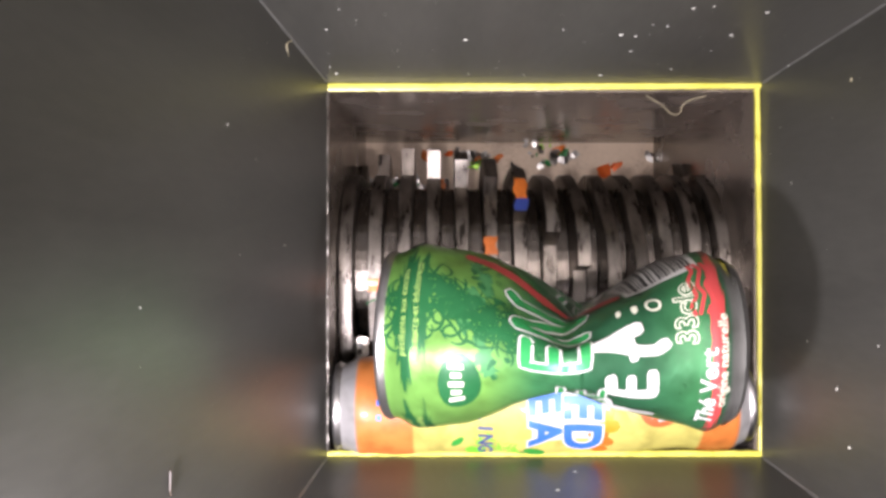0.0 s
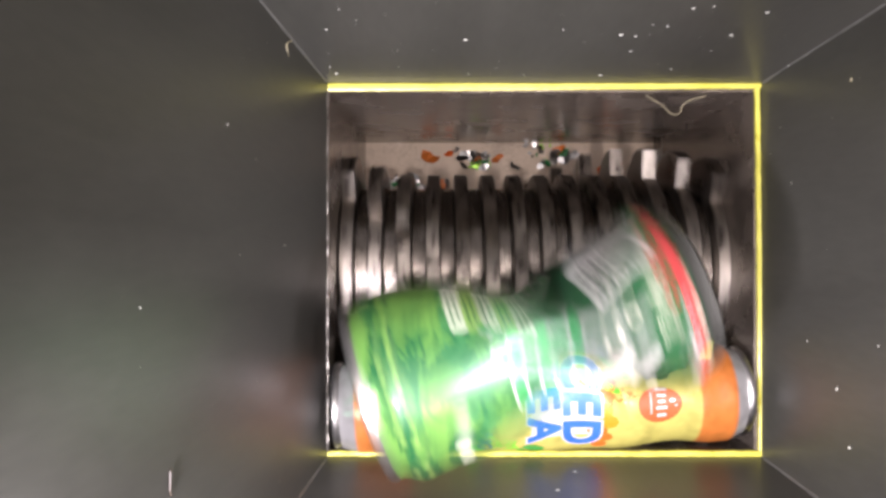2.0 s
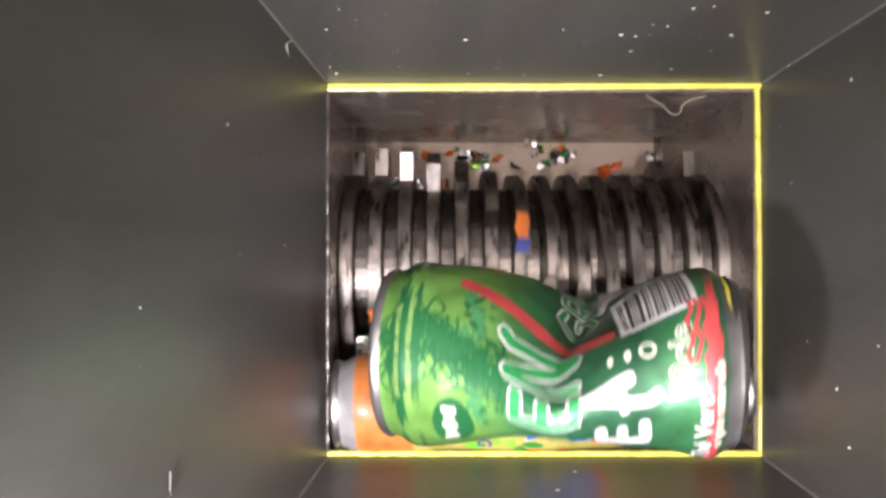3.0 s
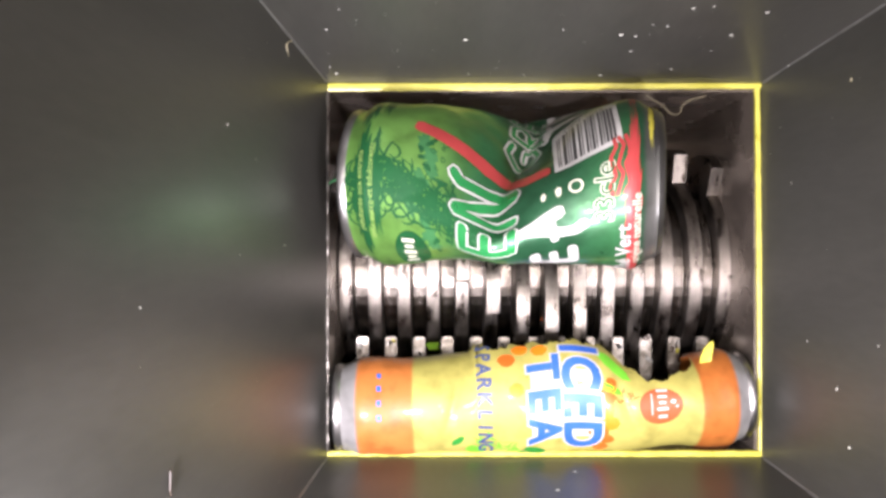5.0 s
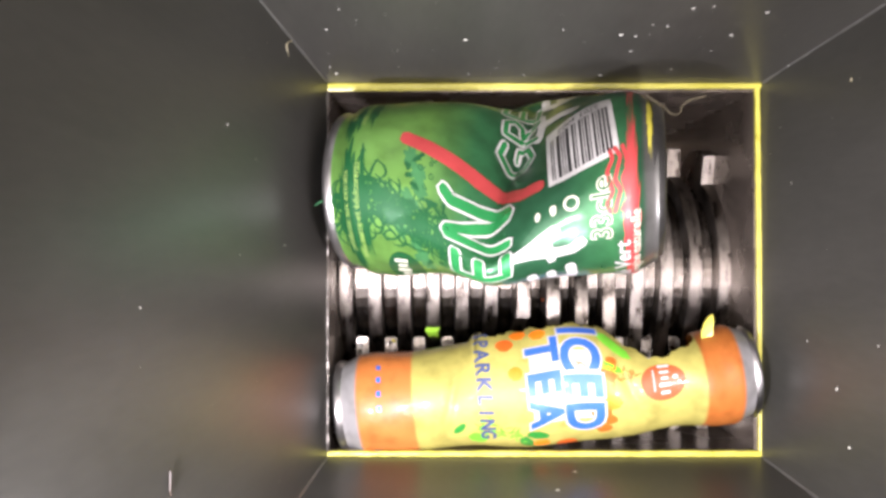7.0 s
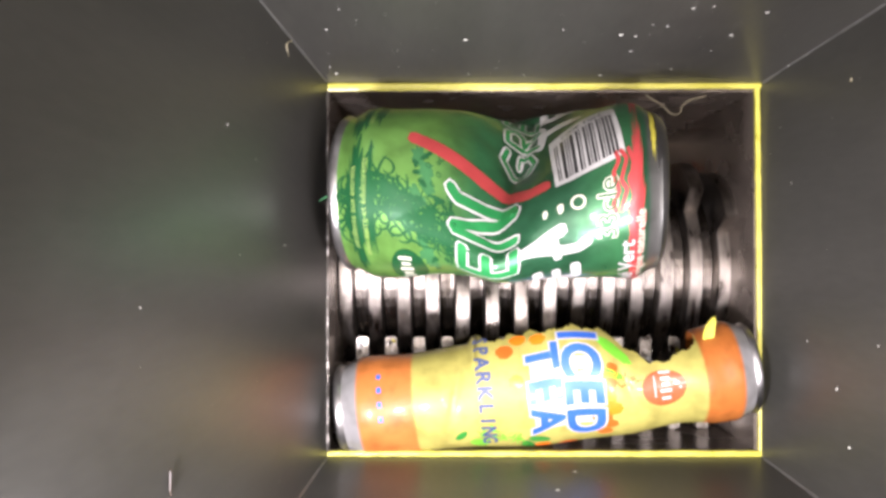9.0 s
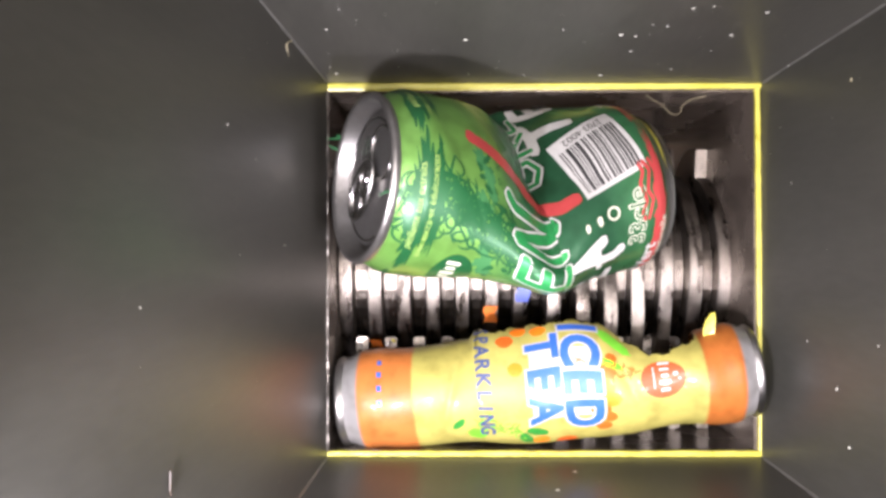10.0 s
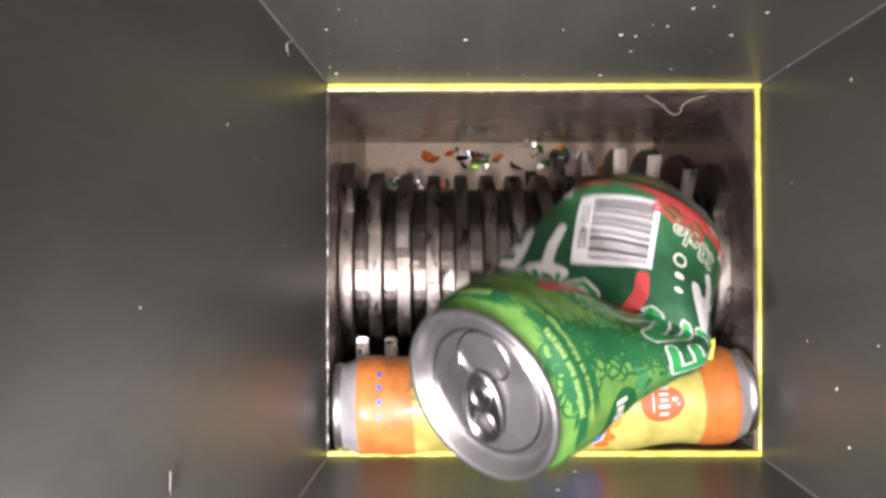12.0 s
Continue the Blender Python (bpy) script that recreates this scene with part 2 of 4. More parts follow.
hopper_wall("wall_east", NE, SE, (1, 0))

# dull sealant beads up the corners of the hopper
for cx, cy, (dx, dy), z1 in ((*NW, 150), (*NE, 150), (*SW, 120), (*SE, 120)):
    bm = bmesh.new()
    rnd = random.Random(int(cx * 7 + cy))
    pts = []
    for k in range(26):
        z = 1.5 + z1 * k / 25
        pts.append((cx + dx * FLARE * z, cy + dy * FLARE * z, z, 0.3 + 0.3 * rnd.random()))
    last = None
    for x, y, z, w in pts:
        cur = [bm.verts.new(p) for p in ((x, y - dy * w, z), (x - dx * 0.45 * w, y - dy * 0.45 * w, z), (x - dx * w, y, z))]
        if last:
            for i in range(2):
                bm.faces.new((last[i], last[i + 1], cur[i + 1], cur[i]))
        last = cur
    tagged(mesh_ob("trim", bm, M_BEAD, smooth=True), "thin grey sealant bead in a hopper corner", "sealant bead", kind="structure")


def chamber_wall(name, lo, hi):
    tagged(mesh_ob(name, box(bmesh.new(), lo, hi), M_CHAMBER), "grimy brown steel wall of the cutting chamber", "chamber wall", kind="structure")


FLOOR = -124
chamber_wall("chamber_wall_north", (W - 5, 52.6, FLOOR), (E_ + 5, 58, -1.2))
chamber_wall("chamber_wall_south", (W - 5, -72, FLOOR), (E_ + 5, -67.4, -1.2))
chamber_wall("chamber_wall_west", (W - 5, -67.4, FLOOR), (W + 0.2, 52.6, -1.2))
chamber_wall("chamber_wall_east", (104.2, -67.4, FLOOR), (E_ + 5, 52.6, -1.2))
tagged(mesh_ob("floor", box(bmesh.new(), (W - 4.9, -72, FLOOR - 4), (E_ + 4.9, 58, FLOOR - 0.1)), M_BEIGE), "beige catch board under the cutters", "floor board", kind="structure")
tagged(mesh_ob("ground", box(bmesh.new(), (-900, -600, FLOOR - 34), (900, 600, FLOOR - 4.2)), M_BENCH), "wooden workbench top under the machine", "workbench", kind="structure")


def rim_strip(a, b, w0, w1, label, mat=None):
    """Yellow painted edge from a to b; w0, w1: its width at both ends."""
    bm = bmesh.new()
    rnd = random.Random(int(a[0] + b[1] * 3))
    A, B = Vector((*a, 0)), Vector((*b, 0))
    side = (B - A).normalized().cross(Vector((0, 0, 1)))
    n = 60
    last = None
    for k in range(n + 1):
        p = A.lerp(B, k / n)
        w = w0 + (w1 - w0) * k / n
        i, o = 0.3 * (rnd.random() - 0.5) - w / 2, 0.18 * (rnd.random() - 0.5) + w / 2
        cur = [bm.verts.new(p + side * q + Vector((0, 0, z))) for q, z in ((i, -1.1), (i, 0.25), (i * 0.5, 0.55 + 0.1 * rnd.random()), (o * 0.5, 0.55), (o, 0.25), (o, -1.1))]
        if last:
            for j in range(6):
                bm.faces.new((last[j], last[(j + 1) % 6], cur[(j + 1) % 6], cur[j]))
        else:
            bm.faces.new(cur)
        last = cur
    bm.faces.new(list(reversed(last)))
    bmesh.ops.recalc_face_normals(bm, faces=bm.faces)
    tagged(mesh_ob("trim", bm, mat or M_YELLOW, smooth=False), label, "painted edge", kind="structure")


rim_strip((W, 54.0), (E_, 54.6), 2.7, 1.9, "bright yellow painted edge with chips and grime")
rim_strip((104.9, 53.6), (106.4, -67.6), 1.6, 1.9, "bright yellow painted edge with chips and grime")
rim_strip((W - 0.5, -68.3), (106.9, -68.3), 1.7, 1.9, "scuffed yellow painted edge with dark marks")
rim_strip((W - 0.1, 53.0), (W + 0.1, -67), 0.35, 0.5, "thin bare edge with worn grey paint", M_COMB)

# ---- cutters ----
AXIS_Z, PITCH = -60, 10.6


def smooth01(x):
    x = max(0.0, min(1.0, x))
    return x * x * (3 - 2 * x)


def disc_mesh():
    """A hooked cutter disc: a round body with two rising teeth, each with a square drop."""
    bm = bmesh.new()
    prof = []
    for h in range(2):
        for k in range(37):
            f = k / 36
            a = math.pi * (h + f * 0.985)
            prof.append((38.2 + 10.8 * smooth01((f - 0.66) / 0.3), a))
    cols = []
    for x, dr in ((-2.55, -0.4), (-2.2, 0), (2.2, 0), (2.55, -0.4)):
        cols.append([bm.verts.new((x, (r + dr) * math.sin(a), (r + dr) * math.cos(a))) for r, a in prof])
    n = len(prof)
    for c, d in zip(cols, cols[1:]):
        for k in range(n):
            bm.faces.new((c[k], c[(k + 1) % n], d[(k + 1) % n], d[k]))
    for c, x in ((cols[0], -2.55), (cols[-1], 2.55)):
        mid = bm.verts.new((x, 0, 0))
        for k in range(n):
            bm.faces.new((c[k], c[(k + 1) % n], mid))
    bmesh.ops.recalc_face_normals(bm, faces=bm.faces)
    for v in bm.verts:
        v.co *= MM
    me = bpy.data.meshes.new("disc")
    bm.to_mesh(me)
    bm.free()
    me.materials.append(M_STEEL)
    me.shade_smooth()
    me.set_sharp_from_angle(angle=radians(30))
    return me


def spacer_mesh():
    me_bm = lathe(bmesh.new(), [(-2.6, 12), (-2.6, 32), (-2.4, 32.5), (2.4, 32.5), (2.6, 32), (2.6, 12)], 56)
    for v in me_bm.verts:
        v.co *= MM
    me = bpy.data.meshes.new("spacer")
    me_bm.to_mesh(me)
    me_bm.free()
    me.materials.append(M_SPACER)
    return me


DISC, SPACER = disc_mesh(), spacer_mesh()


def cutter_shaft(y, x0, count, step, first, flip, label):
    top = tagged(new("cutter_shaft"), label, "cutter shaft")
    top.location = (0, y * MM, AXIS_Z * MM)
    bm = lathe(bmesh.new(), [(W - 3, 0), (W - 3, 14), (E_ + 1, 14), (E_ + 1, 0)], 24)
    part("axle", bm, M_DARKSTEEL, top)
    for k in range(count):
        d = new("disc", DISC)
        d.parent = top
        d.matrix_local = pose((x0 + k * PITCH) * MM, 0, 0, first + k * step, 0, 180 if flip else 0)
        sp = new("spacer", SPACER)
        sp.parent = top
        sp.location = ((x0 + PITCH / 2 + k * PITCH) * MM, 0, 0)
    return top


SHAFT_Y = -8.0
shaft = cutter_shaft(SHAFT_Y, -35.4, 14, -14, 112, True, "worn oily steel shaft stacked with hooked cutter discs")


def scraper(x, y0, y1, z):
    """A fixed finger that reaches from the wall into the gap between two discs."""
    bm = box(bmesh.new(), (-2.2, min(y0, y1), -4.5), (2.2, max(y0, y1), 0), 0.5)
    ob = tagged(mesh_ob("scraper_finger", bm, M_COMB), "pitted steel scraper finger between the cutter discs", "scraper", "row of scraper fingers")
    ob.location = (x * MM, 0, z * MM)
    return ob


for k in range(13):
    scraper(-30.1 + k * PITCH, -67.3, -33, -31)

# ---- crushed green can: an upper and a lower half that hinge at the flattened waist ----
GL, KX, KX_LOW, KR = 112.0, 0.87, 0.805, 0.945
WAIST = 61.0
THIN = radians(54)  # the way in which the waist is pressed flat
T_DIR = Vector((0, math.sin(THIN), math.cos(THIN)))
W_DIR = Vector((0, math.cos(THIN), -math.sin(THIN)))


def green_surface(s, th):
    """Skin of the crushed can: s mm from the lid, th round it from +z towards +y. Round at both ends, a flat folded waist between."""
    r = 25.2 + 2.9 * smooth01((s - 2) / 9) - 3.6 * smooth01((s - 102) / 9)
    psi = th - THIN
    body = smooth01((s - 7) / 16) * smooth01((107 - s) / 14)
    c, sn = math.cos(psi), math.sin(psi)
    press = body * math.exp(-abs((s - WAIST - 5 * sn) / 24) ** 1.5)
    fold = body * math.exp(-abs(s - WAIST - 7 * sn) / 9)
    t = r * c - 19.5 * press * max(0.0, c) ** 1.05 - 15.5 * press * min(0.0, c)
    t -= 4.5 * fold * max(0.0, c) ** 3 + 3.0 * fold * min(0.0, c) ** 3
    w = (r + 13 * press) * sn
    # shallow facets between the folds, and sharp pleats that run into the waist
    t += body * (0.8 * math.sin(2 * th + s * 0.12) + 0.55 * abs(math.sin(3.5 * th - s * 0.1)))
    t += 1.7 * press * abs(math.sin(3 * psi + 0.05 * (s - WAIST))) * (1 if c > 0 else -0.6) * min(1, 3 * abs(c))
    t += 0.9 * body * abs(math.sin(0.11 * s + 1.5 * th)) * max(0.0, c)
    w += body * 0.7 * math.sin(3 * th + s * 0.1)
    far = smooth01((s - 60) / 40)
    t *= 1 - 0.06 * far
    w *= 1 + 0.06 * far
    x = (s - GL / 2) * KX if s < WAIST else (WAIST - GL / 2) * KX + (s - WAIST) * KX_LOW
    return Vector((x, (t * math.sin(THIN) + w * math.cos(THIN)) * KR, (t * math.cos(THIN) - w * math.sin(THIN)) * KR))


def can_lid(parent, x, r, tab=True):
    """The recessed lid that faces -x: rolled rim, countersink, panel, mouth and ring pull."""
    part("lid", lathe(bmesh.new(), [(x + 2.5, r - 0.1), (x + 0.6, r + 0.7), (x - 0.5, r + 0.2), (x - 0.7, r - 0.8), (x + 0.2, r - 1.7), (x + 4.2, r - 2.6), (x + 5.0, r - 3.4), (x + 4.4, r - 4.4), (x + 3.2, r - 5), (x + 3.0, r - 8), (x + 3.4, 0)], 64), M_LID, parent, "bare aluminium can lid with rolled rim", True)
    if not tab:
        return
    px = x + 3.2

    def bead(bm, path, rad, sides=6):
        """Closed rounded bead along a loop of points."""
        rings = []
        for k, p in enumerate(path):
            d = (path[(k + 1) % len(path)] - path[k - 1]).normalized()
            side = d.cross(Vector((1, 0, 0))).normalized()
            rings.append([bm.verts.new(p + rad * (math.cos(2 * math.pi * q / sides) * side + math.sin(2 * math.pi * q / sides) * Vector((1, 0, 0)))) for q in range(sides)])
        for k in range(len(rings)):
            a, c = rings[k], rings[(k + 1) % len(rings)]
            for q in range(sides):
                bm.faces.new((a[q], a[(q + 1) % sides], c[(q + 1) % sides], c[q]))

    turn = radians(LID_TURN)

    def oval(d, y, ry, rz, taper=0.0, n=36):
        out = []
        for k in range(n):
            a = 2 * math.pi * k / n
            v, q = y - ry * math.sin(a), rz * math.cos(a) * (1 - taper * math.sin(a))
            out.append(Vector((px - d, v * math.cos(turn) - q * math.sin(turn), v * math.sin(turn) + q * math.cos(turn))))
        return out

    # ring pull: curled rim, web with a finger hole, oval round the rivet
    bm = bmesh.new()
    rim, hole = oval(1.8, -4.2, 10, 5.8, -0.1), oval(1.7, -9.2, 3.6, 3.3)
    bead(bm, rim, 0.75)
    bead(bm, hole, 0.5)
    bead(bm, oval(1.9, -0.6, 3.4, 3.4), 0.55)
    vo, vi = [bm.verts.new(p) for p in rim], [bm.verts.new(p) for p in hole]
    for k in range(36):
        bm.faces.new((vo[k], vo[(k + 1) % 36], vi[(k + 1) % 36], vi[k]))
    bmesh.ops.recalc_face_normals(bm, faces=bm.faces)
    part("ring_pull", bm, M_TAB, parent, "aluminium ring pull", True)
    bm = lathe(bmesh.new(), [(px - 2.3, 0), (px - 2.2, 1.6), (px - 1.4, 2.0), (px, 2.0)], 20)
    part("rivet", bm, M_TAB, parent)
    # drinking flap, pressed in a little, inside its score line
    bm = bmesh.new()
    rings = [[bm.verts.new(p) for p in oval(d, 10.5, 6.6 * k, 8.0 * k, -0.12)] for d, k in ((0.2, 1), (-0.5, 0.86), (-0.7, 0.4))]
    for a, c in zip(rings, rings[1:]):
        for k in range(36):
            bm.faces.new((a[k], a[(k + 1) % 36], c[(k + 1) % 36], c[k]))
    bm.faces.new(rings[-1])
    bmesh.ops.recalc_face_normals(bm, faces=bm.faces)
    part("mouth", bm, M_LID, parent, "pressed-in drinking flap", True)
    bm = bmesh.new()
    bead(bm, oval(0.25, 10.5, 6.8, 8.2, -0.12), 0.4)
    bmesh.ops.recalc_face_normals(bm, faces=bm.faces)
    part("score_line", bm, M_TAB, parent, "", True)
    bm = bmesh.new()
    bead(bm, oval(0.1, 0, r - 6.2, r - 6.2, 0, 48), 0.45)
    bmesh.ops.recalc_face_normals(bm, faces=bm.faces)
    part("panel_bead", bm, M_TAB, parent, "", True)


LID_TURN = 35
BACK = 166  # how far round the second side of the print begins


def stroke(points, width, soft=1):
    """A hand-drawn stroke through points, rounded at its ends."""
    pts = [Vector((*points[0], 0))]
    for a, b in zip(points, points[1:]):
        pts += [Vector((*a, 0)).lerp(Vector((*b, 0)), k / 5) for k in range(1, 6)]
    for _ in range(soft):
        pts = [pts[0]] + [(p * 2 + q + r) / 4 for q, p, r in zip(pts, pts[1:], pts[2:])] + [pts[-1]]
    dirs = [(pts[min(k + 1, len(pts) - 1)] - pts[max(k - 1, 0)]).normalized() for k in range(len(pts))]
    left, right = [], []
    for p, d in zip(pts, dirs):
        n = Vector((-d.y, d.x, 0)) * width / 2
        left.append(p + n)
        right.append(p - n)

    def cap(p, n):
        """Two points that round an end: from p + n to p - n, to the right of n."""
        f = Vector((n.y, -n.x, 0))
        return [p + n * 0.6 + f * 0.75, p - n * 0.6 + f * 0.75]
    bm = bmesh.new()
    lv, rv = [bm.verts.new(p) for p in left], [bm.verts.new(p) for p in right]
    for k in range(len(pts) - 1):
        bm.faces.new((lv[k], rv[k], rv[k + 1], lv[k + 1]))
    e = [bm.verts.new(p) for p in cap(pts[-1], left[-1] - pts[-1])]
    bm.faces.new((lv[-1], rv[-1], e[1], e[0]))
    e = [bm.verts.new(p) for p in cap(pts[0], right[0] - pts[0])]
    bm.faces.new((rv[0], lv[0], e[1], e[0]))
    return bm


# hand-drawn letters: strokes in a box about 10 wide and 20 high
TALL_N = [[(-4.2, -10), (-3.8, 0), (-4.2, 9.5), (-2.6, 9.5), (0.5, 0), (3.0, -9.5), (4.4, -9.5), (4.2, 0), (4.4, 9), (6.0, 11.5)]]
TALL_E = [[(4.2, 8.6), (-3.6, 8.8), (-4.0, 0), (-3.8, -9), (4.4, -9.0)], [(-3.8, 0.2), (3.6, 0.4)]]
SMALL_G = [[(4, 8), (0, 10), (-4.4, 4), (-4.4, -5), (0, -9.6), (4.2, -6), (4, 0), (0.5, 0.5)]]
SMALL_R = [[(-3.6, -10), (-4, 0), (-3.4, 9), (2, 9.4), (4.2, 5), (1.5, 0.5), (-2.4, 0), (1, -4), (4.6, -10)]]
FAT_T = [([(-5.5, 6.2), (0, 5.2), (5.5, 6.6)], 3.6), ([(0, 5), (0.4, -2), (-0.8, -8)], 3.4)]
FAT_E = [([(4.2, 6.8), (-2.6, 6.2), (-3.4, 0), (-2.6, -6.4), (4.6, -6)], 3.5), ([(-2.6, 0.2), (3.2, 0.6)], 3.0)]
FAT_A = [([(2.0, 9.5), (3.6, 4), (5.8, -3.5)], 4.4), ([(2.0, 9.5), (0.4, 3), (-1.6, -4), (-1.6, -9), (0.6, -12)], 4.0), ([(4.6, -0.4), (0.5, -1.4), (-4.0, -2.2)], 2.8)]


def green_can():
    top = tagged(new("drink_can"), "crushed and twisted green aluminium tea can", "drink can", "crushed cans")
    vs = [2 * math.pi * k / 112 for k in range(113)]
    hinge = Vector(((WAIST - GL / 2) * KX, 0, 0)) + T_DIR * 2.0
    halves = []
    for name, s0, s1, label in (("upper_body", 1.0, WAIST + 9, "lime green printed can wall, folded at the waist"), ("lower_body", WAIST, GL - 1, "deep green printed can wall, folded at the waist")):
        bm = bmesh.new()

        def skin(s, th):
            p = green_surface(s, th)
            if name == "upper_body" and s > WAIST:  # the end that is tucked into the other half
                c = hinge.copy()
                c.x = p.x
                p = c + (p - c) * (0.985 - 0.028 * (s - WAIST))
            return p
        us = [s0 + (s1 - s0) * k / 68 for k in range(69)]
        grid_mesh(bm, skin, us, vs, True, lambda s, t: (s / GL, t / (2 * math.pi)))
        bmesh.ops.recalc_face_normals(bm, faces=bm.faces)
        if name == "upper_body":
            for v in bm.verts:
                v.co -= hinge
        halves.append(part(name, bm, M_GREENCAN, top, label, True))
    upper, lower = halves
    can_lid(upper, -GL / 2 * KX, 25.2 * KR)
    for child in upper.children:
        for v in child.data.vertices:
            v.co -= hinge * MM
    b = (WAIST - GL / 2) * KX + (GL - WAIST) * KX_LOW
    bm = lathe(bmesh.new(), [(b - 2, 23.1), (b + 0.6, 21.4), (b + 1.2, 20.2), (b + 0.4, 19.1), (b - 3, 16), (b - 6, 8.5), (b - 7, 0)])
    part("base", bm, M_ALU, top, "bare domed aluminium can base", True)
    upper.location = hinge * MM

    def art(name, bm, s, th, mat, lift=0.12, label="", spin=0.0):
        """Artwork on the skin; what crosses the waist is cut there and goes with its half."""
        if spin:
            bmesh.ops.rotate(bm, verts=bm.verts, matrix=Matrix.Rotation(radians(spin), 3, "Z"))
        cut = s - WAIST
        other = None
        lo, hi = min(v.co.y for v in bm.verts), max(v.co.y for v in bm.verts)
        if lo < cut < hi:
            bmesh.ops.bisect_plane(bm, geom=bm.verts[:] + bm.edges[:] + bm.faces[:], plane_co=(0, cut, 0), plane_no=(0, 1, 0), dist=1e-5)
            other = bm.copy()
            for mesh, sign in ((bm, 1), (other, -1)):
                bmesh.ops.delete(mesh, geom=[f for f in mesh.faces if (f.calc_center_median().y - cut) * sign < 0], context="FACES")
        for mesh in (bm, other):
            if mesh and mesh.faces:
                on_upper = sum(f.calc_center_median().y for f in mesh.faces) / len(mesh.faces) > cut
                ob = wrap(name, mesh, green_surface, s, th, -1, lift, mat, upper if on_upper else lower, label)
                if on_upper:
                    for v in ob.data.vertices:
                        v.co -= hinge * MM

    def scaled(points, kx, ky):
        return [(x * kx, y * ky) for x, y in points]

    for turn in (0, BACK):
        for th, seed in ((-10, 3), (82, 13)):
            art("brush_stroke", blob(21, 3.0, 0.5, 60, seed), 9.2, th + turn, I_DKGREEN, 0.08, "dark green brush stroke")
            art("brush_stroke", blob(17, 1.5, 0.7, 50, seed + 2), 14.6, th + 4 + turn, I_DKGREEN, 0.08)
            art("small_print", letters("pétillante aux extraits", 3.0, 0.0), 8.6, th + turn, I_SAGE, 0.2)
            art("small_print", letters("avec sucre et édulcorants", 3.0, 0.0), 12.4, th + turn, I_SAGE, 0.2)
        art("swirl_print", squiggles(400, 15, 50, 5 + turn, 0.52, 9), 30, -6 + turn, I_DKGREEN, 0.1, "dark green swirling leaf print")
        rnd = random.Random(60 + turn)
        for k in range(11):
            art("leaf_print", blob(rnd.uniform(2.6, 4.6), rnd.uniform(1.6, 2.8), 0.7, 26, k + 30 + turn), 30 + 3.2 * math.sin(k * 0.9) + rnd.gauss(0, 1.2), -52 + 8.6 * k + turn, I_SWIRL, 0.07, "", rnd.uniform(-40, 40))
        for k in range(16):
            art("leaf_print", blob(rnd.uniform(1.0, 2.4), rnd.uniform(0.5, 1.1), 0.8, 14, k + turn), 31 + rnd.gauss(0, 4), -50 + 5.6 * k + turn, I_DKGREEN, 0.13, "", rnd.uniform(0, 180))
        for k in range(12):
            art("bubble_print", ring(rnd.uniform(0.5, 1.2), 0.3, 10), 36 + rnd.uniform(-3, 6), 2 + 3.4 * k + turn, I_DKGREEN, 0.12)
        for shape, s, th, kx, ky, w in ((SMALL_G, 61.5, -108, 0.95, 0.6, 2.9), (SMALL_R, 62, -86, 0.95, 0.62, 2.9), (TALL_E, 61, -65, 0.9, 0.68, 2.9), (TALL_E, 53.4, -25, 1.2, 0.92, 4.4), (TALL_N, 52, 7, 1.25, 1.0, 4.4)):
            for k, line in enumerate(shape):
                art("letter_outline", stroke(scaled(line, kx, ky), w, 0), s, th + turn, I_WHITE, 0.14 + 0.02 * k, "white outlined letter")
                art("letter_fill", stroke(scaled(line, kx, ky), w - 1.35, 0), s, th + turn, I_MIDGREEN, 0.24 + 0.02 * k)
        for shape, s, th in ((FAT_T, 75, -84), (FAT_E, 76, -54), (FAT_A, 74, -25)):
            for k, (line, w) in enumerate(shape):
                art("letter_white", stroke(line, w), s, th + turn, I_WHITE, 0.16 + 0.03 * k, "solid white playful letter")
        art("red_band", blob(36, 2.4, 0.5, 90, 9 + turn), 102.3, -25 + turn, I_RED, 0.1, "red wavy band")
        for k in range(3):
            wave = [(x, 1.1 * math.sin(0.7 * x + k)) for x in range(-9, 10, 3)]
            art("red_wave", stroke(wave, 1.3), 95.5 + 2.5 * k, 12 + turn, I_RED, 0.16)
        art("band_lettering", letters("Thé Vert", 7.2, 0.02), 99.5, -54 + turn, I_WHITE, 0.22)
        art("small_print", letters("origine naturelle", 4.2, 0.01), 103.6, -36 + turn, I_CREAM, 0.22)
        art("volume_print", letters("33cle", 9.4, 0.04), 93, -4 + turn, I_CREAM, 0.14)
        art("volume_print_fill", letters("33cle", 9.4, -0.006), 93, -4 + turn, I_DKGREEN, 0.22)
        art("recycle_ring", ring(2.6, 0.8), 83, 4 + turn, I_CREAM, 0.14)
        art("recycle_mark", blob(1.8, 1.2, 0.5, 12, 4), 77, 2 + turn, I_CREAM, 0.14)
        art("recycle_mark", blob(1.4, 0.9, 0.5, 12, 6), 72, 1 + turn, I_CREAM, 0.14)
        # barcode
        code = 48 + turn
        art("barcode_field", rect(23.5, 23.5), 85.4, code, I_WHITE, 0.14, "white barcode label", 278)
        rnd = random.Random(4)
        x = -10.2
        while x < 9.8:
            w = rnd.choice((0.4, 0.4, 0.8, 1.2))
            bar = flat([(x, -10), (x + w, -10), (x + w, 7), (x, 7)])
            art("barcode_bar", bar, 85.4, code, I_BLACK, 0.24, "", 278)
            x += w + rnd.choice((0.45, 0.45, 0.9))
        digits = letters("2703 4002", 3.5)
        bmesh.ops.rotate(digits, verts=digits.verts, matrix=Matrix.Rotation(math.pi, 3, "Z"))
        bmesh.ops.translate(digits, verts=digits.verts, vec=(0, 9.2, 0))
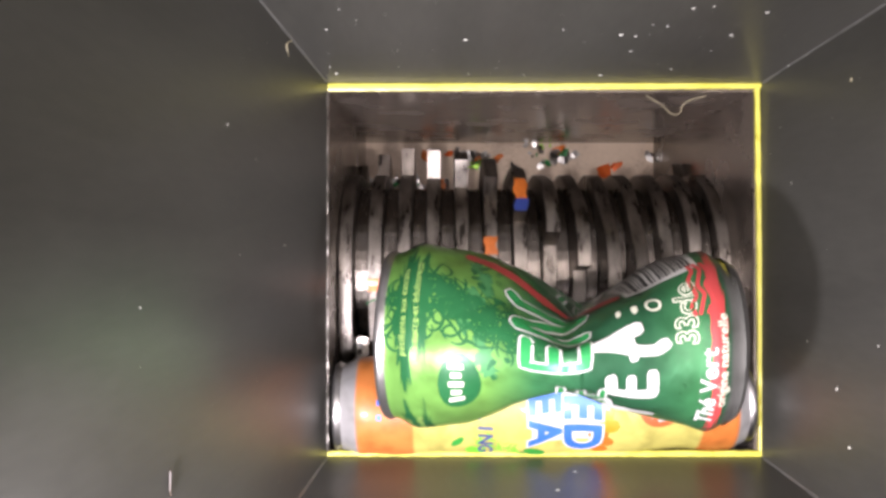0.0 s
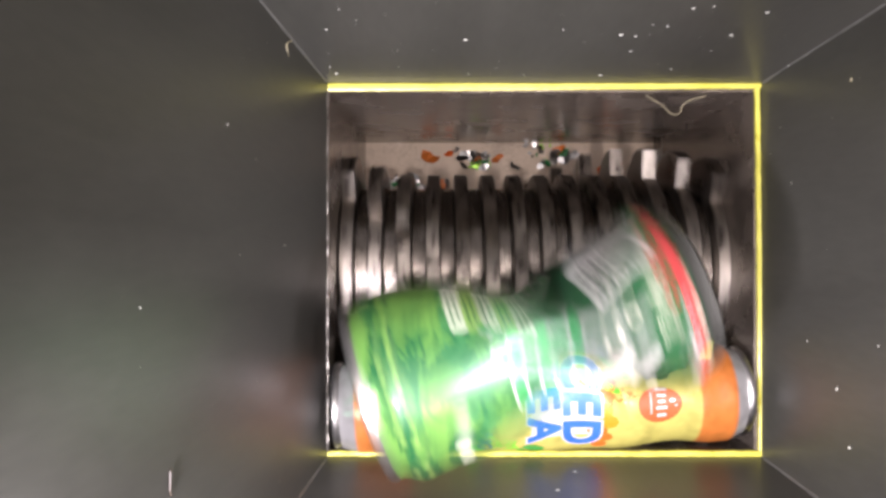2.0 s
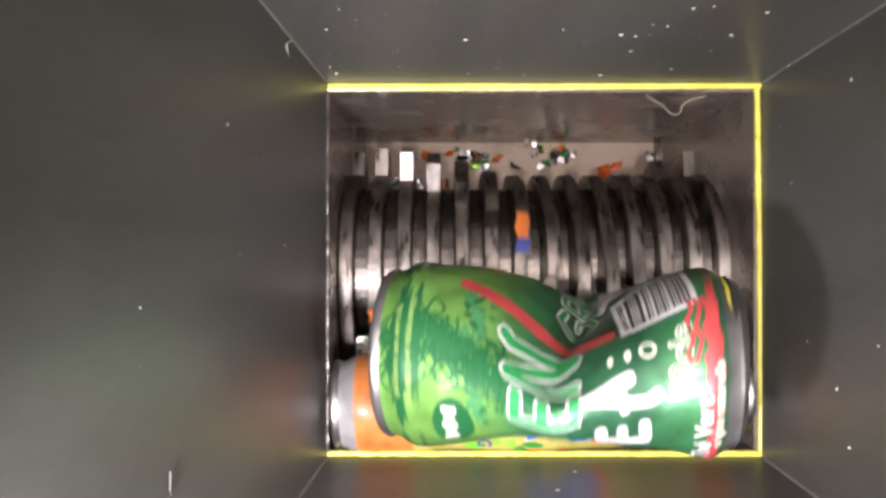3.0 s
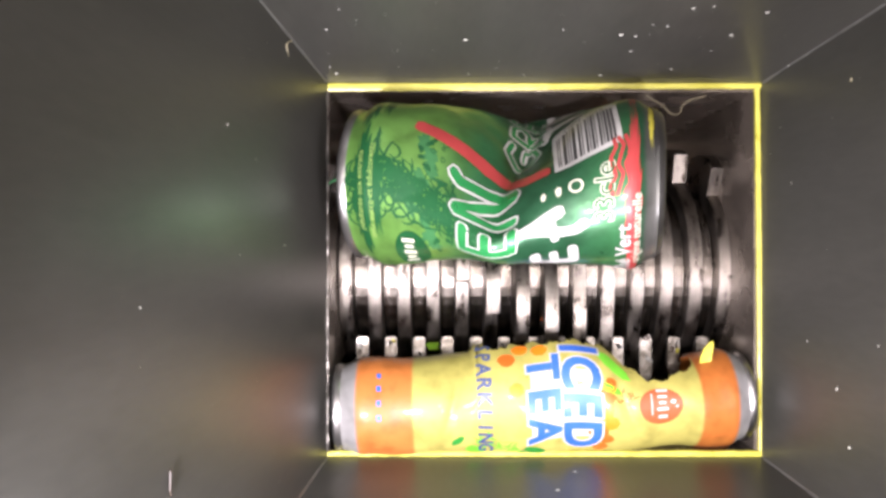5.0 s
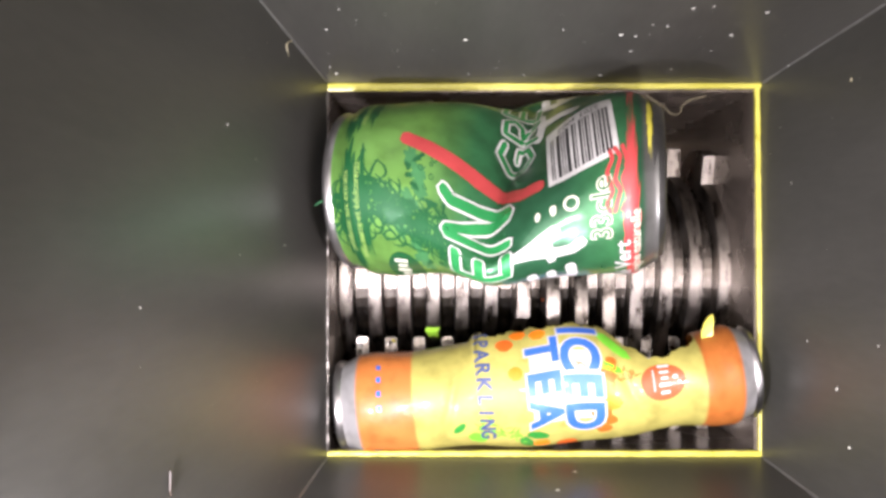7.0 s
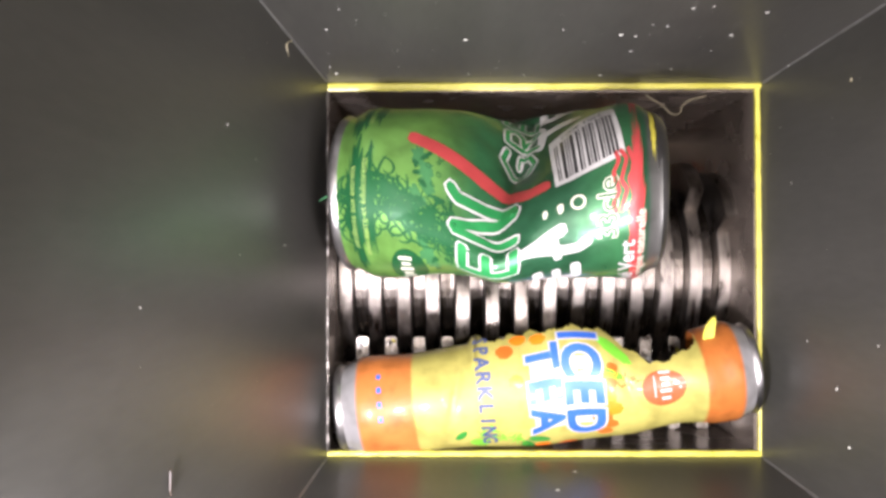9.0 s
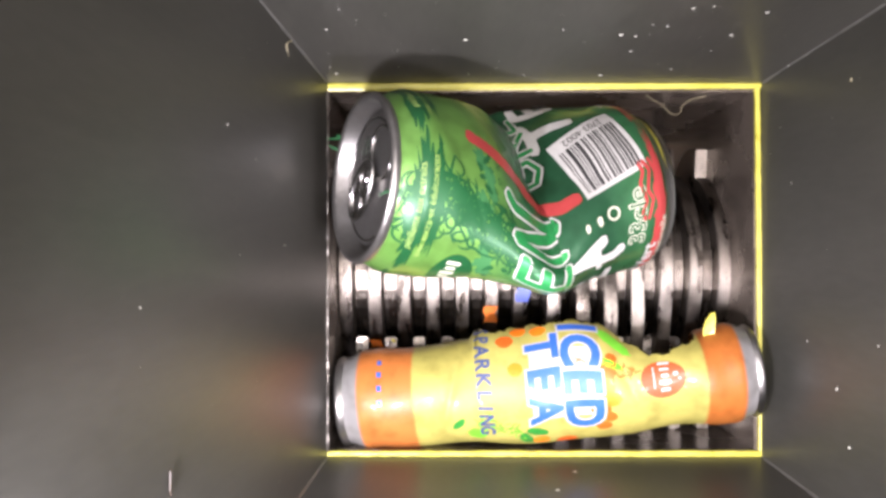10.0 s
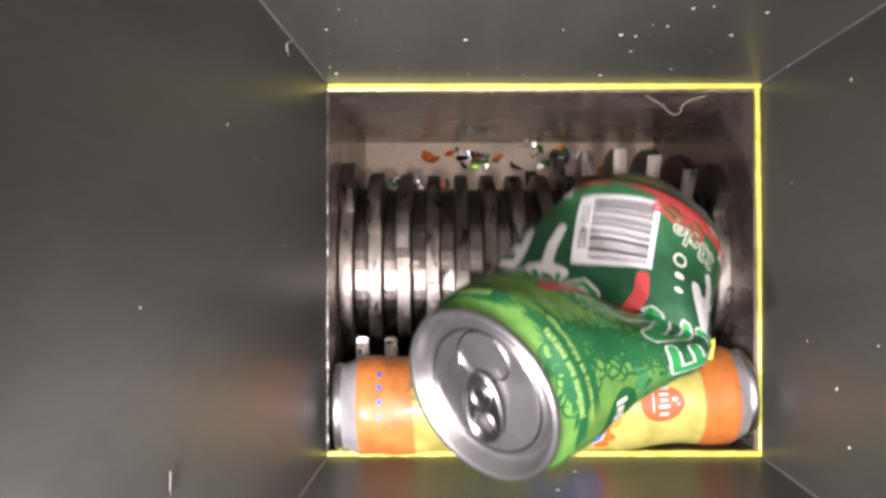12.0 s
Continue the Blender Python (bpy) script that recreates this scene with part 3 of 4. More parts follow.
        art("barcode_digits", digits, 85.4, code, I_BLACK, 0.24, "", 278)
        art("logo_disc", blob(9.5, 6.5), 26, -55 + turn, I_DKGREEN, 0.18, "dark green oval emblem")
        for k in range(5):
            art("emblem_bar", rect(1.6, 4.6 - (k % 2) * 1.4), 25, -55 + turn + (k - 2) * 5.5, I_CREAM, 0.26)
    art("edge_scuff", blob(13, 0.9, 0.6, 40, 77), 108.3, 52, I_YELLOW, 0.2, "yellow scuffed edge beside the base")
    art("red_ribbon", stroke([(6, 23), (3, 12), (1, 2), (-2, -10), (-5, -16), (-4.5, -22)], 4.2), 50, 34, I_RED, 0.16, "red ribbon print")
    # striped ingredients panel on the side opposite the ribbon
    for k in range(5):
        stripe = rect(30, 4.6)
        art("panel_stripe", stripe, 34 + 4.6 * k, 217, I_SAGE if k % 2 else I_CREAM, 0.2, "pale stripe of the ingredients panel" if k % 2 == 0 else "olive stripe of the ingredients panel")
        for q in range(2):
            art("text_bar", rect(26 - 4 * q, 0.6), 33.2 + 4.6 * k + 1.7 * q, 217, I_DKGREEN, 0.28)
    return top, upper


# ---- torn orange and yellow can ----
TL = 147.0


def tea_edge(s):
    """How far round the skin reaches on its torn side, in radians."""
    if s < 50 or s > 131:
        return math.pi
    k = smooth01((s - 50) / 2) * smooth01((131 - s) / 4)
    e = 1.22 + 0.05 * math.sin(s * 0.9) + 0.06 * math.sin(s * 0.37 + 1)
    e -= 0.5 * math.exp(-((s - 114) / 14) ** 2)
    e += 0.22 * math.exp(-((s - 51.5) / 1.6) ** 2) - 0.1 * math.exp(-((s - 57) / 2) ** 2) + 0.12 * math.exp(-((s - 62) / 2.5) ** 2) + 0.26 * math.exp(-((s - 96) / 2.2) ** 2)
    return math.pi + (e - math.pi) * k


def tea_surface(s, th):
    r = 15.6 + 2.4 * smooth01((s - 1.5) / 8) - 2.6 * smooth01((s - 139) / 7)
    a, b = r * 0.98, r * 0.98
    mid = math.exp(-((s - 78) / 26) ** 2)
    y, z = a * math.sin(th), b * math.cos(th)
    waist = math.exp(-((s - 116) / 15) ** 2)
    y = y * (1 + 0.12 * mid - (0.3 if y > 0 else 0.04) * waist)
    z *= 1 - 0.12 * mid
    y += 3.4 * smooth01((s - 47.5) / 4) * smooth01((106 - s) / 12) * max(0.0, math.sin(th))
    body = smooth01((s - 8) / 8) * smooth01((138 - s) / 8)
    crease = math.exp(-abs(s - 41 - 6 * math.sin(th)) / 2.2) * 1.3 + math.exp(-abs(s - 106 + 8 * math.sin(th + 0.5)) / 3) * 1.0
    z -= body * crease * max(0.0, math.cos(th))
    z += body * 0.5 * math.sin(0.21 * s + 2 * th)
    y += body * 0.5 * math.sin(0.17 * s)
    return Vector((s - TL / 2, y, z))


def tea_can():
    top = tagged(new("drink_can"), "torn orange and yellow iced tea can", "drink can", "crushed cans")
    bm = bmesh.new()
    us = [0.8 + (TL - 1.6) * k / 170 for k in range(171)]
    vs = [k / 72 for k in range(73)]
    rnd = random.Random(8)
    jag = {}

    def skin(s, f):
        e = tea_edge(s)
        if e < 3.0:
            e += jag.setdefault(round(s, 3), rnd.uniform(-0.05, 0.05))
        th = -math.pi + f * (e + math.pi)
        return tea_surface(s, th)
    grid_mesh(bm, skin, us, vs, False, lambda s, f: (s / TL, f))
    bmesh.ops.remove_doubles(bm, verts=bm.verts, dist=0.02)
    bmesh.ops.recalc_face_normals(bm, faces=bm.faces)
    body = part("body", bm, M_TEACAN, top, "orange and yellow printed can wall with a torn edge", True)
    can_lid(top, -TL / 2, 15.4, False)
    b = TL / 2
    part("base", lathe(bmesh.new(), [(b - 2, 15.3), (b - 0.4, 16.0), (b + 0.5, 15.2), (b + 0.3, 13.6), (b - 3, 11), (b - 5, 0)]), M_ALU, top, "bare aluminium can base", True)

    def art(name, bm, s, th, mat, lift=0.1, label="", spin=0.0, step=1.6, R=28.0):
        return wrap(name, bm, lambda q, a: tea_surface(q, a if abs(th) > 100 else max(-2.4, min(1.28, a))), s, th, 1, lift, mat, body, label, spin, step, R)
    art("white_panel", rect(32, 23), 80.5, 2, I_WHITE, 0.06, "white panel behind the lettering")
    for k, (rx, s, th) in enumerate(((3.6, 61, 50), (3.4, 73, 58), (4.2, 92, -24), (4.0, 94, -2), (3.2, 93, -46), (3.6, 71, -62), (4.4, 80, -70), (3, 64, 20), (3.6, 95, 12), (3.8, 96, -14), (3.0, 95, -34), (3.4, 66, 62), (2.2, 97, 26))):
        art("orange_slice", blob(rx, rx * 0.85, 0.12, 24, k), s, th, I_ORANGE if k % 2 else I_REDORANGE, 0.09)
    for k, (rx, ry, s, th, sp) in enumerate(((7.5, 3.2, 98.5, 46, 40), (5, 1.8, 96, 20, 70), (4.6, 3.0, 49, -50, 20), (3.6, 1.6, 43, -34, -30), (5.4, 2.4, 66, -58, 10), (4.2, 2.6, 70, -46, 60))):
        art("leaf_print", blob(rx, ry, 0.15, 22, k + 40), s, th, I_LEAF if k < 3 else I_DKLEAF, 0.11, "", sp)
    art("splash_print", squiggles(26, 10, 20, 3, 0.4, 3), 96, 15, I_REDORANGE, 0.12)
    art("splash_print", squiggles(40, 10, 14, 6, 0.4, 3), 57, -40, I_LEAF, 0.12)
    for word, s, ths, size in (("ICED", 86.0, (58, 32, 3, -29), 17.5), ("TEA", 73.0, (38, 9, -21), 15.5)):
        for ch, th in zip(word, ths):
            art("letter_border", stretched(letters(ch, size, 0.08), 0.76, 1), s, th, I_WHITE, 0.16, R=17)
            art("letter_blue", stretched(letters(ch, size, 0.04), 0.76, 1), s, th, I_BLUE, 0.24, "blue letter", R=17)
    for k, ch in enumerate("SPARKLING"):
        art("letter_navy", stretched(letters(ch, 7.0, 0.03), 0.8, 1), 52.5, 68 - 14 * k, I_SLATE, 0.3, R=17)
    art("logo_disc", blob(7.6, 7.4), 113.5, 4, I_EMBLEM, 0.4, "orange red emblem disc", R=19)
    for k in range(5):
        art("emblem_bar", rect(1.2, 3.8 - (k % 3) * 0.7), 114, 24 - 8.5 * k, I_WHITE, 0.5, R=19)
    art("emblem_line", rect(9, 0.45), 110.4, 6, I_WHITE, 0.5, R=19)
    art("emblem_dot", blob(0.9, 0.9), 117.6, 8, I_WHITE, 0.5, R=19)
    art("emblem_dot", blob(0.5, 0.5), 118.8, 1, I_WHITE, 0.5, R=19)
    for k in range(4):
        art("text_bar", rect(3.0, 1.5), 16, 46 - 16 * k, I_BLUE, 0.12)
    # ragged yellow tongue that stands up from the torn edge
    bm = bmesh.new()
    last = None
    for k, (x, y, w) in enumerate(((58.5, 12, 1.8), (58.8, 15.5, 2.0), (59.6, 18.5, 1.7), (60.2, 20.6, 0.8))):
        cur = [bm.verts.new((x - w, y, 8 + 0.8 * k)), bm.verts.new((x + w, y + 0.6, 8.6 + 0.5 * k))]
        if last:
            bm.faces.new((last[0], last[1], cur[1], cur[0]))
        last = cur
    ret = bmesh.ops.extrude_face_region(bm, geom=bm.faces[:])
    for g in ret["geom"]:
        if isinstance(g, bmesh.types.BMVert):
            g.co.z -= 0.3
    bmesh.ops.recalc_face_normals(bm, faces=bm.faces)
    part("torn_tongue", bm, I_YELLOW, top, "ragged yellow strip of torn can wall")
    return top


can_green, can_upper = green_can()
can_tea = tea_can()
can_tea.scale = (0.94, 0.96, 0.96)

# scraps of printed foil stuck to two of the discs
for x, a0, a1, mat in ((27.9, 26, 32, I_NAVY), (27.9, 32, 43, I_RUST), (17.35, 9, 19, I_RUST), (-24.85, -11, -4, I_RUST), (38.8, 208, 215, I_REDORANGE), (-3.75, 190, 197, I_LIME)):
    bm = bmesh.new()
    angles = [radians(a0 + (a1 - a0) * k / 6) for k in range(7)]
    grid_mesh(bm, lambda u, a: Vector((u + (u - x) * 0.22 * math.sin(a * 41 + u), (49.4 if x > 20 and a1 < 100 else 38.6) * math.sin(a), (49.4 if x > 20 and a1 < 100 else 38.6) * math.cos(a))), [x - 2.3, x, x + 2.2], angles)
    part("foil_scrap", bm, mat, shaft, "printed foil scrap stuck to a disc")


# ---- chips, dust and fibres ----
def chip(x, y, z, size, mat, label, turn=0.0, seed=0):
    rnd = random.Random(seed)
    bm = blob(size, size * 0.6, 0.9, 9, seed)
    for v in bm.verts:
        v.co.z = rnd.uniform(-0.25, 0.25) * size
    ret = bmesh.ops.extrude_face_region(bm, geom=bm.faces[:])
    for g in ret["geom"]:
        if isinstance(g, bmesh.types.BMVert):
            g.co.z += 0.3
    bmesh.ops.triangulate(bm, faces=bm.faces)
    bmesh.ops.recalc_face_normals(bm, faces=bm.faces)
    ob = tagged(mesh_ob("metal_chip", bm, mat), label, "metal chip", "shredded chips")
    ob.matrix_world = pose(x * MM, y * MM, z * MM, rnd.uniform(-25, 25), rnd.uniform(-25, 25), turn)
    return ob


rnd = random.Random(11)
CHIPS = ((-6, 45.5, I_RUST, 4.2), (10, 46, M_ALU, 4), (14, 44, M_ALU, 4.5), (15, 41, I_LIME, 3.2), (18, 46, M_ALU, 3.5), (25, 44.5, I_RUST, 3), (52, 46, M_ALU, 4), (57, 44, M_ALU, 3.6), (61, 47, M_ALU, 3), (75, 38, I_REDORANGE, 4.6), (80, 41, I_REDORANGE, 3), (96, 46, M_ALU, 3.4), (-30, 34, M_ALU, 3.5), (-24, 31, M_ALU, 4), (-18, 33, M_ALU, 3), (-12, 29, M_ALU, 4), (3, 47, I_REDORANGE, 2.4), (33, 41, M_ALU, 2.6))
for k, (x, y, mat, size) in enumerate(CHIPS):
    word = {"orange_ink": "orange", "dull_orange_ink": "dull orange", "red_orange_ink": "red-orange", "lime_chip": "lime green"}.get(mat.name, "bare aluminium")
    chip(x * 1.06, y, FLOOR + 0.5 + size * 0.2, size, mat, "crumpled " + word + " can chip on the beige board", rnd.uniform(0, 360), k + 5)

rnd = random.Random(33)
for k in range(30):
    zone = k % 3
    x = (rnd.uniform(-37, 4), rnd.uniform(5, 24), rnd.uniform(36, 62))[zone]
    y = (rnd.uniform(28, 33), rnd.uniform(41, 50), rnd.uniform(46, 52))[zone]
    mat = (M_ALU, M_DARKSTEEL, I_LIME, M_ALU, I_MIDGREEN, M_ALU, M_DARKSTEEL)[k % 7]
    word = {"lime_chip": "lime green", "mid_green_ink": "green", "oily_dark_steel": "oily dark"}.get(mat.name, "bright aluminium")
    size = rnd.uniform(0.8, 2.3)
    chip(x, y, FLOOR + 0.4 + size * 0.2, size, mat, "small " + word + " shred on the beige board", rnd.uniform(0, 360), k + 120)

rnd = random.Random(52)
for k in range(34):
    zone = k % 4
    x = (rnd.uniform(-36, -14), rnd.uniform(-20, 8), rnd.gauss(16, 4), rnd.gauss(52, 7))[zone]
    y = (rnd.uniform(30, 36), rnd.uniform(27, 33), rnd.gauss(44, 2.5), rnd.gauss(46, 2))[zone]
    mat = (M_ALU, M_COMB, M_ALU, I_MIDGREEN, M_ALU, M_DARKSTEEL, I_RUST)[k % 7]
    word = {"pitted_scraper_steel": "pitted grey", "mid_green_ink": "green", "oily_dark_steel": "oily dark", "dull_orange_ink": "dull orange"}.get(mat.name, "bright aluminium")
    size = rnd.uniform(1.2, 3.2)
    chip(x, y, FLOOR + 0.6 + size * 0.3, size, mat, "crumpled " + word + " shred heaped on the beige board", rnd.uniform(0, 360), k + 300)

# pale joint strip along the foot of the back wall
bm = box(bmesh.new(), (W + 1, N_ - 1.3, FLOOR + 0.02), (E_ - 1, N_ - 0.02, FLOOR + 1.4))
tagged(mesh_ob("trim", bm, M_BEIGE), "grimy pale joint strip along the chamber wall", "joint strip", kind="structure")


def specks(name, wall, count, seed, mat, scale=1.0):
    """Fine dust and slivers stuck to one hopper wall."""
    rnd = random.Random(seed)
    bm = bmesh.new()
    for _ in range(count):
        z = rnd.uniform(6, 125)
        k = FLARE * z
        along = rnd.random()
        if wall in "we":
            x = (W - k + 0.25) if wall == "w" else (E_ + k - 0.25)
            y = S_ - k + along * (N_ - S_ + 2 * k)
            a, b = Vector((0, 1, 0)), Vector((-FLARE if wall == "w" else FLARE, 0, 1))
            p = Vector((x, y, z))
        else:
            y = (N_ + k - 0.25) if wall == "n" else (S_ - k + 0.25)
            p = Vector((W - k + along * (E_ - W + 2 * k), y, z))
            a, b = Vector((1, 0, 0)), Vector((0, FLARE if wall == "n" else -FLARE, 1))
        size = scale * rnd.choice((0.2, 0.25, 0.3, 0.45, 0.6, 0.9)) * (1 - z / 260)
        ang, thin = rnd.uniform(0, 6.28), rnd.uniform(0.35, 1)
        c, s = math.cos(ang), math.sin(ang)
        vs = []
        for q in range(6):
            u, v = size * math.cos(q * 1.047) * rnd.uniform(0.6, 1.2), size * thin * math.sin(q * 1.047)
            vs.append(bm.verts.new(p + a * (u * c - v * s) + b * (u * s + v * c)))
        bm.faces.new(vs)
    tagged(mesh_ob(name, bm, mat), "pale dust specks stuck to the black hopper wall", "dust", kind="stuff")


def sliver(x, y, z, length, mat):
    bm = blob(0.75, length / 2, 0.5, 12, 3)
    ret = bmesh.ops.extrude_face_region(bm, geom=bm.faces[:])
    for g in ret["geom"]:
        if isinstance(g, bmesh.types.BMVert):
            g.co.z += 0.25
    ob = tagged(mesh_ob("metal_sliver", bm, mat), "dull tan foil sliver stuck to the black hopper wall", "metal sliver")
    ob.matrix_world = pose(x * MM, y * MM, z * MM, 0, 98, 0)


sliver(-53.0, -45.4, 107, 5.0, M_SLIVER)
specks("dust", "n", 90, 3, M_DUST, 0.8)
specks("dust", "w", 26, 5, M_DUST, 0.55)
specks("dust", "e", 26, 7, M_DUST, 0.75)
specks("dust", "s", 12, 9, M_DUST)


def fibre(points, r, label):
    cu = bpy.data.curves.new("fibre", "CURVE")
    cu.dimensions, cu.bevel_depth, cu.bevel_resolution = "3D", r * MM, 1
    sp = cu.splines.new("BEZIER")
    sp.bezier_points.add(len(points) - 1)
    for bp, p in zip(sp.bezier_points, points):
        bp.co = Vector(p) * MM
        bp.handle_left_type = bp.handle_right_type = "AUTO"
    cu.materials.append(M_THREAD)
    tagged(new("fibre", cu), label, "fibre")


fibre([(69.4, 52.4, -6), (75, 49.6, -8), (80.2, 46.3, -9), (81.6, 46.9, -9), (82.6, 49.6, -8), (89.8, 52.4, -6)], 0.09, "thin tan fibre hanging at the chamber wall")
fibre([(112.3, 47, 45), (112.6, 44, 44), (112.2, 41, 43)], 0.2, "pale fibre stuck to the hopper wall")
fibre([(-44.6, 61.5, 45), (-43.4, 60.6, 36), (-44.0, 57, 40), (-42.2, 56.4, 24)], 0.16, "tan fibre stuck in the hopper corner")


# shards caught on the scraper fingers
rnd = random.Random(21)
for k in range(24):
    x = -30.1 + PITCH * (k % 12) + rnd.uniform(-1.3, 1.3)
    mat = (M_ALU, M_ALU, M_DARKSTEEL, I_YELLOW, M_ALU)[k % 5]
    word = {"yellow_chip": "yellow", "oily_dark_steel": "oily dark"}.get(mat.name, "bright aluminium")
    chip(x, rnd.uniform(-43, -33), -30.4, rnd.uniform(0.7, 1.5), mat, "small " + word + " shard on a scraper finger", rnd.uniform(0, 360), k + 60)

# ---- motion ----
# seconds and degrees turned by the shaft: it halts as the cans jam, backs off, then bites again
TURNS = [(0.0, 0), (0.4, 16), (0.6, 32), (0.7, 45), (0.9, 95), (1.1, 150), (1.3, 180), (1.7, 203), (1.9, 225), (2.1, 275), (2.3, 325), (2.5, 351), (2.8, 361), (3.0, 378), (3.2, 405), (3.4, 455), (3.6, 508), (3.8, 538), (4.2, 556), (4.4, 572), (4.6, 592), (4.8, 600), (4.9, 602), (5.9, 602), (6.1, 601), (6.4, 597), (7.2, 585), (8.0, 540), (8.8, 470), (9.0, 449), (9.3, 425), (9.6, 405), (9.8, 400), (10.6, 396), (11.0, 392), (11.15, 392), (11.3, 416), (11.7, 425), (12.0, 437)]
